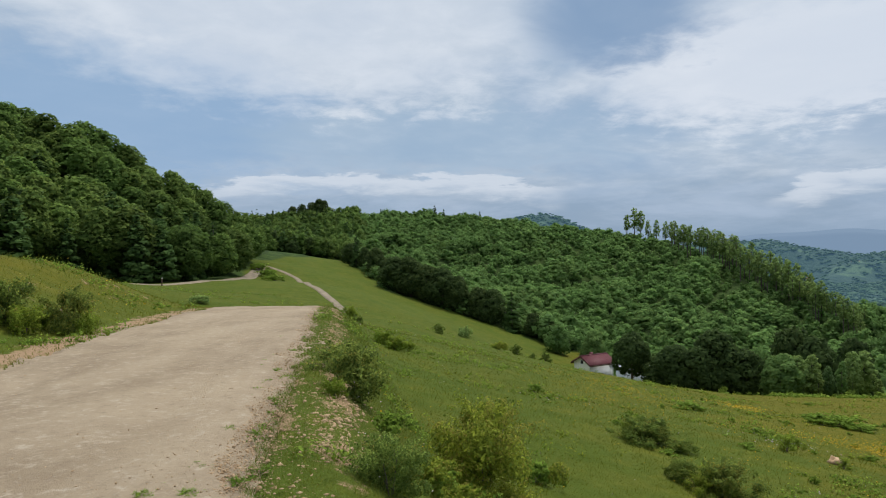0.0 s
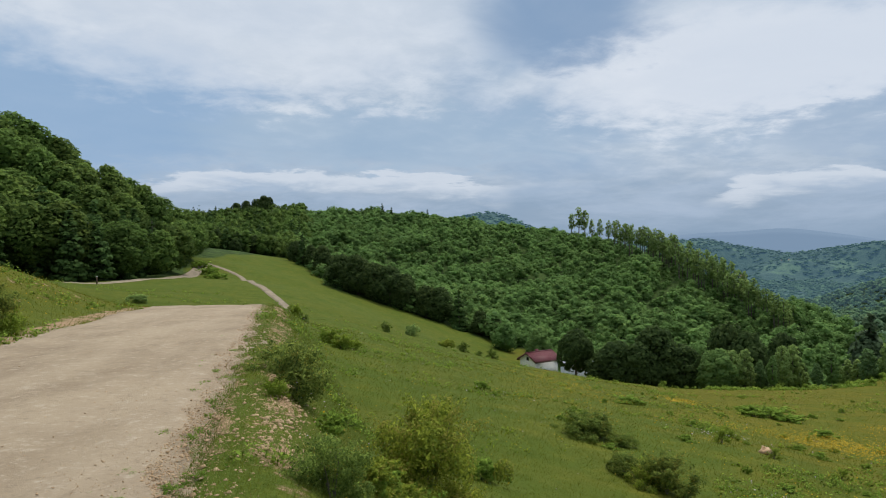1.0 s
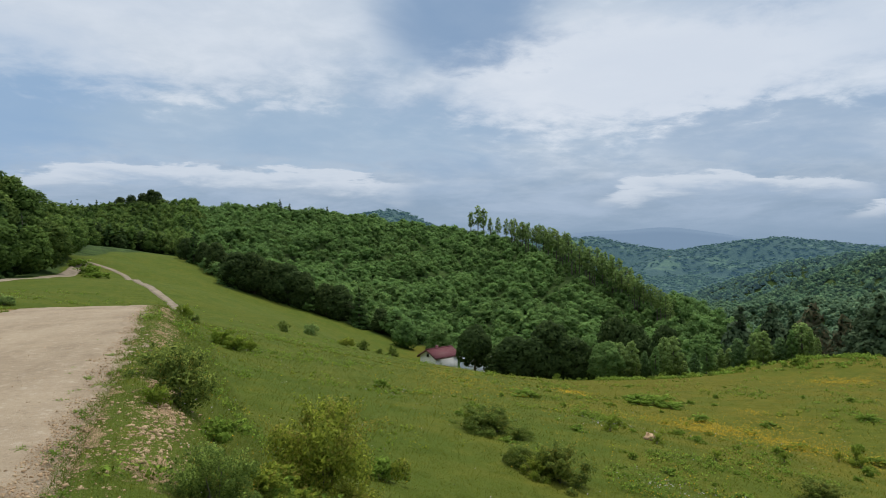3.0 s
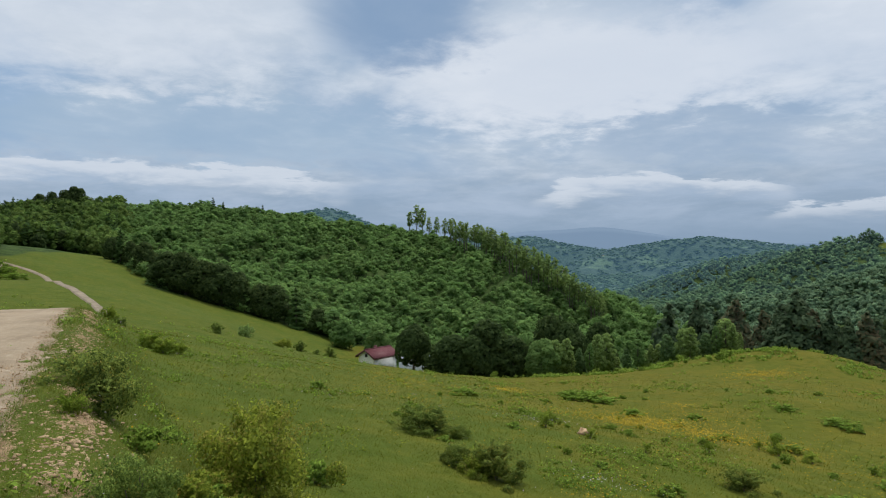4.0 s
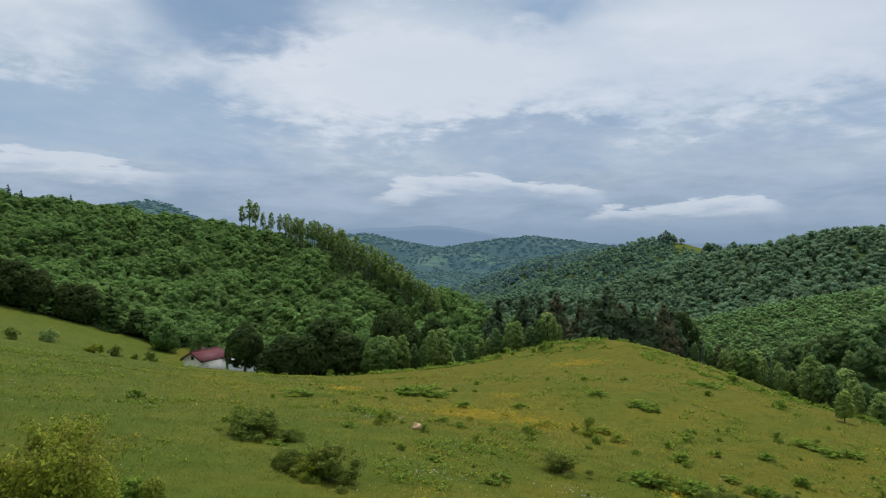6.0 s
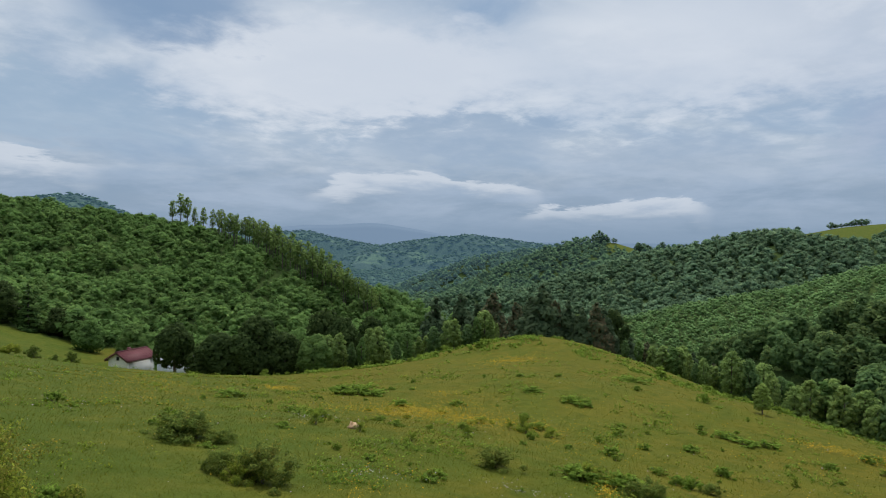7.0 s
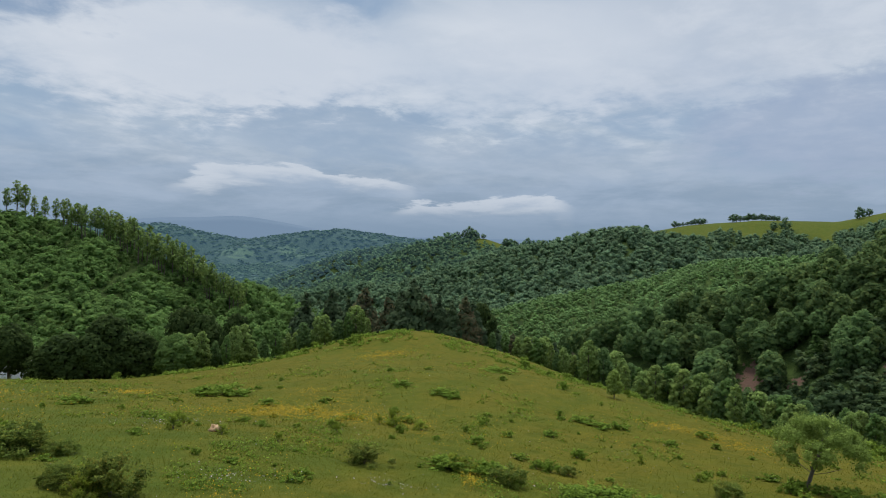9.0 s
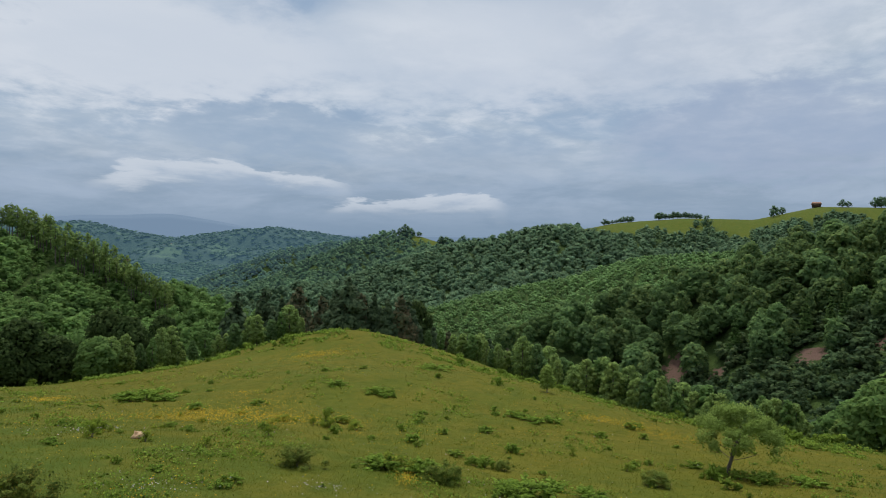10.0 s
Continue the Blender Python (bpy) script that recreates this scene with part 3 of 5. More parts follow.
def leafy(c, rng, leaves, leaf, low=0.0, core=0.7, flat=0.9, calm=0.45, up=0.3, middle=0.35):
    """Leaves over the outside of rounded masses (middle and radius each): vertices, faces, and the way each leaf's mass faces."""
    count, squash = len(c), np.array((1, 1, flat))
    pick = rng.choice(count, leaves * 4, p=c[:, 3] ** 2 / (c[:, 3] ** 2).sum())
    d = unit(rng.normal(0, 1, (leaves * 4, 3)) + np.array((0, 0, up)))
    uneven = 1 + 0.12 * np.sin(d[:, :1] * 7 + pick[:, None]) * np.sin(d[:, 2:] * 6 + 2.0 * pick[:, None])
    p = c[pick, :3] + d * c[pick, 3:] * rng.uniform(0.5, 1.08, (len(d), 1)) ** 0.4 * 1.04 * uneven * squash
    deep = np.zeros(len(p), bool)
    for k in range(count):
        deep |= (pick != k) & (np.linalg.norm((p - c[k, :3]) / squash, axis=1) < 0.86 * c[k, 3])
    keep = np.nonzero(~deep)[0][:leaves]
    p, d = p[keep], d[keep]
    p[:, 2] = np.clip(p[:, 2], low * 0.7, 1.02)
    v = leaf_tris(p, d, leaf, rng, calm)
    f = np.arange(len(v)).reshape(-1, 3)
    whole = unit(p - np.array((0, 0, low + middle * (1 - low))))
    out = np.repeat(unit(0.75 * d + 0.45 * whole), 3, 0)
    if core:
        for x, y, z, q in c:
            f = np.concatenate([f, OCTA_F + len(v)])
            v = np.concatenate([v, OCTA_V * rng.uniform(0.8, 1.1, (len(OCTA_V), 1)) * q * core * squash + (x, y, z)])
            out = np.concatenate([out, OCTA_V])
    return v, f, out


def broad_crown(rng, leaves, leaf, low=0.2, width=0.36, count=9, core=0.7, puff=1.0, calm=0.45, up=0.3):
    """A leafy crown of a broadleaf tree one metre high."""
    return leafy(lobes(rng, count, low, 1.0, width, puff), rng, leaves, leaf, low, core, 0.9, calm, up)


def cone_crown(rng, leaves, leaf, low=0.06, width=0.24, tiers=9, ragged=0.3, thick=0.36, flat=0.55):
    """A conifer's crown one metre high: tiers of flat boughs round the stem."""
    c = []
    for k in range(tiers):
        q = k / tiers
        reach = width * (1 - q) ** 0.8
        boughs = 6 if q < 0.7 else 4
        for j in range(boughs):
            a = j * 6.283 / boughs + k * 2.4 + rng.uniform(-0.3, 0.3)
            far = reach * rng.uniform(1 - ragged, 1.0)
            c.append((0.6 * far * math.cos(a), 0.6 * far * math.sin(a), low + (0.95 - low) * (q + rng.uniform(-0.45, 0.45) / tiers) + 0.04 - 0.12 * far, far * thick + 0.018))
    c.append((0, 0, 0.95, 0.03))
    return leafy(np.array(c), rng, leaves, leaf, low, 0.7, flat, 0.5, 0.5, 0.2)


def stem(rng, height, radius, limbs=5, lean=0.03, low=0.35):
    """A tapered trunk with a few limbs, as vertices and four-cornered faces."""
    V, F = [], []

    def tube(path, r0, r1, sides=7):
        path = np.array(path)
        for i, p in enumerate(path):
            r = r0 + (r1 - r0) * i / (len(path) - 1)
            a = np.arange(sides) * 6.283 / sides
            V.append(np.stack([p[0] + r * np.cos(a), p[1] + r * np.sin(a), p[2] + 0 * a], -1))
        base = sum(len(v) for v in V) - sides * len(path)
        F.append(grid_faces(len(path), sides, True) + base)

    k = np.linspace(0, 1, 7)
    bend = np.cumsum(rng.normal(0, lean * height / 7, (7, 2)), 0)
    spine = np.stack([bend[:, 0], bend[:, 1], k * height - 0.25 * (k == 0)], -1)
    tube(spine, radius, radius * 0.3)
    for j in range(limbs):
        q = low + (0.9 - low) * (j + rng.rand() * 0.6) / limbs
        p = np.array([np.interp(q, k, spine[:, i]) for i in range(3)])
        a = j * 2.4 + rng.uniform(-0.5, 0.5)
        ln = height * 0.34 * (1.1 - q)
        e = p + np.array((math.cos(a) * ln, math.sin(a) * ln, ln * 0.75))
        m = (p + e) / 2 + np.array((0, 0, -ln * 0.06))
        tube([p, m, e], radius * 0.42 * (1.1 - q), radius * 0.1, 5)
    return np.concatenate(V), np.concatenate(F)


def wood_of(name, label, mats_crowns, spots, kind="stuff", category="forest"):
    """Many trees too far off to count, joined into one mesh: spots of x, y, z, height, breadth, hue."""
    mat, crowns = mats_crowns
    spots = np.asarray(spots, float)
    rng = np.random.RandomState(len(spots))
    which, V, F, H, T, B, base = rng.randint(0, len(crowns), len(spots)), [], [], [], [], [], 0
    for k, (v, f, b) in enumerate(crowns):
        s = spots[which == k]
        if not len(s):
            continue
        a = rng.uniform(0, 6.283, len(s))
        c, n = np.cos(a)[:, None], np.sin(a)[:, None]
        wide, tall = (s[:, 3] * s[:, 4])[:, None], s[:, 3][:, None]
        X = s[:, :1] + (v[:, 0] * c - v[:, 1] * n) * wide
        Y = s[:, 1:2] + (v[:, 0] * n + v[:, 1] * c) * wide
        Z = s[:, 2:3] + v[:, 2] * tall
        V.append(np.stack([X, Y, Z], -1).reshape(-1, 3))
        B.append(np.stack([b[:, 0] * c - b[:, 1] * n, b[:, 0] * n + b[:, 1] * c, b[:, 2] + 0 * c], -1).reshape(-1, 3))
        F.append((f[None] + (np.arange(len(s)) * len(v))[:, None, None] + base).reshape(-1, 3))
        H.append(np.repeat(s[:, 5], len(v)))
        T.append(np.repeat(rng.uniform(-1, 1, len(s)), len(v)))
        base += len(s) * len(v)
    ob = link_mesh(name, mesh_of(name, np.concatenate(V), np.concatenate(F), True, hue=np.concatenate(H), tone=np.concatenate(T), bulge=np.concatenate(B)), mat)
    return tagged(ob, label, category, kind=kind)


def planted(h0, h1, r0, r1, gap, keep=None, seed=1):
    """Spots on a jittered grid between headings and distances, inside the woods."""
    rng = np.random.RandomState(seed)
    pts = [polar(h, r) for h in np.linspace(h0, h1, 9) for r in (r0, r1)]
    lo, hi = np.min(pts, 0), np.max(pts, 0)
    X, Y = np.meshgrid(np.arange(lo[0], hi[0], gap), np.arange(lo[1], hi[1], gap))
    X, Y = (X + rng.uniform(-0.45, 0.45, X.shape) * gap).ravel(), (Y + rng.uniform(-0.45, 0.45, Y.shape) * gap).ravel()
    h, r = np.degrees(np.arctan2(X, Y)), np.hypot(X, Y)
    ok = (h > h0) & (h < h1) & (r > r0) & (r < r1) & in_woods(X, Y)
    if keep is not None:
        ok &= keep(h, r)
    return X[ok], Y[ok], rng


def stand(x, y, rng, low, high, breadth=(0.9, 1.2), hue=(0.0, 0.6), sink=0.3):
    n = len(x)
    return np.stack([x, y, land(x, y) - sink, rng.uniform(low, high, n), rng.uniform(*breadth, n), rng.uniform(*hue, n)], -1)


def crowns(maker, count, seed, *args, **given):
    return [maker(np.random.RandomState(seed + i), *args, **given) for i in range(count)]


NEAR_BROAD = crowns(broad_crown, 7, 10, 2100, 0.029, 0.08, 0.34, 22, core=0.7, puff=0.9, calm=0.5)
NEAR_FIR = crowns(cone_crown, 4, 20, 1300, 0.030)
YOUNG = crowns(broad_crown, 8, 30, 190, 0.078, 0.05, 0.46, 6, core=0.72)
MID_BROAD = crowns(broad_crown, 6, 40, 340, 0.058, 0.02, 0.40, 9, core=0.72)
FAR_BROAD = crowns(broad_crown, 5, 50, 60, 0.12, 0.0, 0.46, 4, core=0.8)


def low_end(spots):
    """Trees get lower towards the end of the wood."""
    spots[:, 3] *= np.interp(np.degrees(np.arctan2(spots[:, 0], spots[:, 1])), (-25, -20, -17.5, -15.6), (1.0, 0.95, 0.85, 0.6))
    return spots


# the wooded hill beside the road: beech with fir and spruce at its foot
x, y, rng = planted(-42, -15.6, 98, 206, 6.2, seed=2)
fir = (rng.rand(len(x)) < 0.46) & (np.hypot(x, y) < 150)
wood_of("beech_wood", "tall leafy beech wood covering a steep hillside", (LEAF_BEECH, NEAR_BROAD), low_end(stand(x[~fir], y[~fir], rng, 10.5, 15, (1.0, 1.4), (0.0, 1.0))))
wood_of("spruce_wood", "dark spruces standing among the beeches of the hillside", (LEAF_FIR, NEAR_FIR), low_end(stand(x[fir], y[fir], rng, 10, 15, (1.0, 1.35))))
# the wooded ridge behind the saddle
x, y, rng = planted(-17.5, -7, 232, 425, 5.2, seed=3)
fir = rng.rand(len(x)) < 0.2
wood_of("mixed_wood", "mixed wood on the ridge behind the grassy saddle", (LEAF_BEECH, MID_BROAD), stand(x[~fir], y[~fir], rng, 6, 10.5, (0.9, 1.25), (0, 0.9), 1.0))
wood_of("fir_wood", "scattered dark firs on the wooded ridge", (LEAF_FIR, crowns(cone_crown, 3, 60, 200, 0.06, 0.06, 0.26, 5)), stand(x[fir], y[fir], rng, 7, 11))
# the broad hill of young wood
x, y, rng = planted(-9, 37, 118, 385, 4.1, seed=4, keep=lambda h, r: (r < np.interp(h, (-9, -1, 9, 16, 22, 27, 31, 37), (392, 380, 360, 336, 305, 276, 254, 232))))
wood_of("young_wood", "dense young broadleaf wood covering the whole hill", (LEAF_YOUNG, YOUNG), stand(x, y, rng, 3.4, 5.8, (1.0, 1.55), (0.0, 1.0), 1.0) * np.stack([np.ones_like(x)] * 3 + [1.12 + 0.30 * wave(x, y, 26, 61), np.ones_like(x), 0.55 + 0.4 * wave(x, y, 45, 62)], -1))
# the slopes across the valley
x, y, rng = planted(46, 86, 305, 440, 4.3, seed=5)
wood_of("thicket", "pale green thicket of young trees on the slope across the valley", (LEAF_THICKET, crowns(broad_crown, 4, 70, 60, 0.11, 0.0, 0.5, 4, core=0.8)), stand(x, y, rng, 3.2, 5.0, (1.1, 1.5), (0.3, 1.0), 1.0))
x, y, rng = planted(60, 112, 196, 305, 7.6, seed=6, keep=lambda h, r: (r > np.interp(h, (60, 66, 72, 80, 95, 112), (290, 262, 226, 207, 203, 200))))
d = np.hypot(x, y)
bare = np.max([scar_band(x * (1 + s / d), y * (1 + s / d)) for s in (0, 6, 12, 18)], 0) > 0.45
x, y = x[~bare], y[~bare]
fir = rng.rand(len(x)) < 0.12
wood_of("valley_wood", "tall dark broadleaf wood on the steep valley side", (LEAF_VALLEY, crowns(broad_crown, 7, 80, 950, 0.042, 0.12, 0.32, 15, core=0.7, puff=0.9)), stand(x[~fir], y[~fir], rng, 10, 18, (0.9, 1.35), (0.0, 1.0), 1.2))
wood_of("valley_firs", "dark firs scattered through the valley wood", (LEAF_FIR, NEAR_FIR), stand(x[fir], y[fir], rng, 9, 14))


def before_scars(spots):
    """Only low growth stands on the slips' lower edge."""
    d = np.hypot(spots[:, 0], spots[:, 1])
    for step in (6, 12, 18):
        spots[:, 3] *= np.where(scar_band(spots[:, 0] * (1 + step / d), spots[:, 1] * (1 + step / d)) > 0.3, 0.62, 1.0)
    return spots


x, y, rng = planted(58, 112, 84, 232, 5.5, seed=16, keep=lambda h, r: (r > np.interp(h, (58, 70, 80, 95, 112), (118, 104, 92, 86, 86))))
bare = np.max([scar_band(x * (1 + s / np.hypot(x, y)), y * (1 + s / np.hypot(x, y))) for s in (0, 6)], 0) > 0.45
wood_of("valley_scrub", "low dark scrub in the bottom of the valley", (LEAF_SCRUB, crowns(broad_crown, 6, 36, 150, 0.082, 0.0, 0.42, 5)), before_scars(stand(x[~bare], y[~bare], rng, 3.6, 7.6, (1.0, 1.5), (0.0, 1.0), 0.6)))
x, y, rng = planted(72, 94, 176, 228, 3.2, seed=26)
bare = scar_band(x, y) > 0.45
wood_of("ravine_scrub", "dense low scrub below the slips of the valley side", (LEAF_SCRUB, crowns(broad_crown, 4, 136, 110, 0.10, 0.0, 0.44, 4)), stand(x[~bare], y[~bare], rng, 2.2, 4.4, (1.1, 1.6), (0.0, 1.0), 0.2))
x, y, rng = planted(33, 62, 116, 300, 7.6, seed=17)
fir = rng.rand(len(x)) < 0.18
wood_of("hollow_wood", "mixed wood in the hollow behind the meadow", (LEAF_YOUNG, MID_BROAD), stand(x[~fir], y[~fir], rng, 6, 10))
wood_of("hollow_firs", "dark firs in the hollow behind the meadow", (LEAF_FIR, crowns(cone_crown, 3, 24, 420, 0.045, 0.06, 0.26, 6)), stand(x[fir], y[fir], rng, 6, 9.5))
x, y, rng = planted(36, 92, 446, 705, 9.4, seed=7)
wood_of("hillside_wood", "rounded broadleaf wood on the next hill", (LEAF_HILL_HAZE, crowns(broad_crown, 6, 90, 135, 0.085, 0.05, 0.42, 6, core=0.8, puff=1.1)), stand(x, y, rng, 9.5, 14, (1.0, 1.35), (0, 1), 2.0) * np.stack([np.ones_like(x)] * 3 + [1 - 0.22 * smooth(np.degrees(np.arctan2(x, y)), 71, 75)] + [np.ones_like(x)] * 2, -1))
x, y, rng = planted(28, 72, 700, 1115, 10.4, seed=8)
rear = np.hypot(x, y) > 965
trees = stand(x, y, rng, 9, 14, (1.0, 1.4), (0, 1), 2.0)
wood_of("backdrop_ridge_wood", "hazy green wood on the ridge beyond the valley", (LEAF_RIDGE_HAZE, FAR_BROAD), trees[~rear], kind="structure", category="backdrop")
wood_of("backdrop_rear_wood", "blue-green hazy wood on the ridge farther back", (LEAF_RIDGE_FAR_HAZE, FAR_BROAD), trees[rear], kind="structure", category="backdrop")
SPECK = crowns(broad_crown, 4, 55, 16, 0.2, 0.0, 0.55, 3, core=0.95)
x, y, rng = planted(4, 24, 1330, 1530, 17.0, seed=9)
wood_of("backdrop_wood", "distant blue-green wooded hilltop", (LEAF_FAR_HAZE, SPECK), stand(x, y, rng, 8, 11, (1.6, 2.3), (0, 1), -3.0), kind="structure", category="backdrop")
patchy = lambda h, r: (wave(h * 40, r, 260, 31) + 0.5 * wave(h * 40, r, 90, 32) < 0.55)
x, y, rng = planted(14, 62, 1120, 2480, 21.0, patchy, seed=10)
wood_of("backdrop_far_wood", "distant blue wooded hills with clearings", (LEAF_FAR_HAZE, SPECK), stand(x, y, rng, 8, 12, (1.7, 2.5), (0, 1), -3.0), kind="structure", category="backdrop")

# the range on the horizon: near-black, its hazy blue given by glow
RANGE, n = material("range_haze_glow")
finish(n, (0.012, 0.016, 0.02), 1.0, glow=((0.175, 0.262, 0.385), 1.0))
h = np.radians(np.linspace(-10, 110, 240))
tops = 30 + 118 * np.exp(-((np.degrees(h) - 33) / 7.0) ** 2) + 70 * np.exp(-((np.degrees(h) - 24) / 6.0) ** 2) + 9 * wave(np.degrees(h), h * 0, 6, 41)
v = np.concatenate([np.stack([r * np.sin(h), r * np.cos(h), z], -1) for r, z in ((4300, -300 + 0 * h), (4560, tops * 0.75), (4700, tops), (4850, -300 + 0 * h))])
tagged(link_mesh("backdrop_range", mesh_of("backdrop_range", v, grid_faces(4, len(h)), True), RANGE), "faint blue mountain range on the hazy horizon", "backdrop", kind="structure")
# the far hills' own ground, its distance haze put in as blue glow
FAR_FIELD_HAZE, n = material("far_field_haze_glow")
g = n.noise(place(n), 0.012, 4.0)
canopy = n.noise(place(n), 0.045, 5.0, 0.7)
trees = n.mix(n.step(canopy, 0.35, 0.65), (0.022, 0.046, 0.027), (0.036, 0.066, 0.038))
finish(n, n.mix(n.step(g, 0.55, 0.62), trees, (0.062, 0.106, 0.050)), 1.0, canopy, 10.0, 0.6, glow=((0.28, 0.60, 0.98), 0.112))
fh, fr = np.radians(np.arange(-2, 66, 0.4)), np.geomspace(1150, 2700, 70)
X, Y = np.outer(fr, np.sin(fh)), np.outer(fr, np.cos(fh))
tagged(link_mesh("backdrop_fields", mesh_of("backdrop_fields", np.stack([X, Y, land(X, Y) + 7.0], -1).reshape(-1, 3), grid_faces(len(fr), len(fh)), True), FAR_FIELD_HAZE), "distant hill pastures between woods", "backdrop", kind="structure")


def thing(name, label, category, group="", kind=""):
    return tagged(new(name), label, category, group, kind)


def part(name, data, mat, parent, label="", flat=True, hue=0.0):
    """One part of a thing: data is vertices and faces, and for leaves the way they face."""
    v, f, *out = data
    return link_mesh(name, mesh_of(name, v, f, not flat or name == "crown", hue=np.full(len(v), hue), **({"bulge": out[0]} if out else {})), mat, parent, label)


def tree(name, label, group, seed, crown, mat, girth=0.03, limbs=5, low=0.25, height=0.8, hue=0.3, lean=0.02):
    """A tree one metre high, to be copied at its true height."""
    rng = np.random.RandomState(seed)
    t = thing(name, label, "tree", group)
    part("trunk", stem(rng, height, girth, limbs, lean, low), BARK, t, flat=False)
    part("crown", crown(rng), mat, t, hue=hue)
    return t


def at(h, r, height=1.0, breadth=1.0, turn=0.0, sink=0.0):
    x, y = polar(h, r)
    return pose(x, y, float(land(x, y)) - sink, 0, 0, turn) @ Matrix.Diagonal((height * breadth, height * breadth, height, 1))


def spread(makers, spots, seed=0):
    """Copies of the made trees at spots of heading, distance, height and breadth; the first spots take the originals."""
    rng = random.Random(seed)
    for k, (h, r, height, breadth) in enumerate(spots):
        t = makers[k % len(makers)]
        m = at(h, r, height, breadth, rng.uniform(0, 360), 0.06 * height)
        if k < len(makers):
            t.matrix_basis = m
        else:
            c = copy_thing(t, Matrix())
            c.matrix_basis = m


# small dark spruces breaking the hill's skyline
crest_spruce = [tree("spruce_tree", "small dark spruce on the hill's skyline", "spruces on the skyline", 186 + k, lambda rng: cone_crown(rng, 500, 0.05, 0.04, 0.26, 6), LEAF_FIR, 0.02, 4, 0.15, 0.95) for k in range(2)]
spread(crest_spruce, [(-0.4, 360, 9.0, 1.0), (0.4, 361, 7.0, 1.0), (-1.4, 362, 6.5, 1.1), (3.6, 355, 8.0, 0.8), (4.4, 354, 6.0, 0.9), (-7.4, 372, 8.0, 0.9), (-5.2, 370, 7.0, 0.9), (-14.5, 405, 12.0, 0.8), (-16.2, 408, 12.0, 0.8), (-13.6, 402, 11.0, 0.8)], 22)
# the big dark trees beside the house
dense = lambda rng: broad_crown(rng, 3000, 0.031, 0.02, 0.40, 24, core=0.7, puff=0.85, calm=0.55)
dome = [tree("broad_tree", "dense dark broadleaf tree with a crown down to the grass", "trees beside the house", 100 + k, dense, LEAF_DARK, hue=0.1 + 0.2 * k) for k in range(3)]
spread(dome, [(20.0, 104, 8.1, 1.25), (23.1, 106, 11.4, 1.0), (18.7, 105, 6.4, 1.2), (21.6, 103, 7.6, 1.1), (25.4, 105, 8.0, 1.05),
              (28.6, 119, 15.6, 0.75), (30.2, 116, 12.8, 0.85), (32.8, 112, 11.0, 0.75), (54.0, 111, 11.0, 0.7)], 1)
house_tree = tree("broad_tree", "round dark broadleaf tree with a short trunk beside the house", "trees beside the house", 106, lambda rng: broad_crown(rng, 3200, 0.031, 0.27, 0.42, 24, core=0.7, puff=0.8, calm=0.55), LEAF_DARK, low=0.2)
house_tree.matrix_basis = at(16.5, 107, 9.3, 0.92, 30)
# lighter trees and birches along the meadow's edge
airy = lambda rng: broad_crown(rng, 1900, 0.025, 0.0, 0.30, 30, core=0.55, puff=0.6, calm=0.7)
slim = lambda rng: broad_crown(rng, 1900, 0.025, 0.0, 0.23, 30, core=0.55, puff=0.55, calm=0.6)
birches = [tree("birch_tree", "slender grey-green birch at the meadow edge", "birches along the meadow edge", 110 + k, (airy, slim, slim)[k], LEAF_BIRCH, 0.018, 6, hue=0.3 * k) for k in range(3)]
birches += [tree("young_tree", "young dark green broadleaf tree at the meadow edge", "young trees along the meadow edge", 115 + k, (airy, slim)[k], (LEAF_VALLEY, LEAF_YOUNG)[k], 0.018, 6, hue=0.3 * k) for k in range(2)]
rng = random.Random(7)
spots = [(29.0, 103, 7.0, 1.1), (30.0, 104, 7.4, 1.0)]
for h0, h1, step, r, tall in ((30.4, 36, 0.9, 103, 6.4), (36, 44, 0.6, 102, 5.6), (55, 59, 0.9, 101, 4.4)):
    h = h0
    while h < h1:
        spots.append((h, r + rng.uniform(-2, 6), tall * rng.uniform(0.55, 1.3), rng.uniform(0.8, 1.3)))
        h += step * rng.uniform(0.7, 1.3)
h = 58.5
while h < 96:
    far = float(np.interp(h, (58, 66, 74, 82, 96), (99, 89, 77, 68, 64)))
    far += rng.uniform(-1, 9)
    x, y = polar(h, far)
    top = float(np.interp(h, (58, 64, 72, 80, 86, 96), (-7.4, -8.2, -9.8, -11.4, -12.0, -12.2))) + rng.uniform(-1.5, 0.7)
    tall = 1.6 + far * math.tan(radians(top)) - float(land(x, y))
    spots.append((h, far, max(3.0, tall), rng.uniform(0.8, 1.15)))
    h += 0.42 * rng.uniform(0.6, 1.4)
spread(birches, spots, 2)
# pines on the knoll
ragged_pine = lambda rng: cone_crown(rng, 2600, 0.038, 0.10, 0.34, 7, 0.4, 0.55, 0.9)
pines = [tree("pine_tree", label, "pines behind the knoll", 130 + k, ragged_pine, LEAF_PINE, 0.02, 8, 0.2, 0.97, hue) for k, (label, hue) in enumerate((("dark ragged pine behind the grassy knoll", 0.0), ("dark ragged pine behind the grassy knoll", 0.12), ("rust-brown drying pine behind the grassy knoll", 0.75)))]
spots = [(38.5, 122, 16.2, 0.85), (40.7, 124, 17.0, 0.8), (43.6, 124, 16.8, 0.9), (42.2, 126, 15.4, 0.8), (46.9, 112, 11.0, 1.0), (45.6, 116, 11.6, 0.9), (48.6, 110, 10.0, 0.9)]
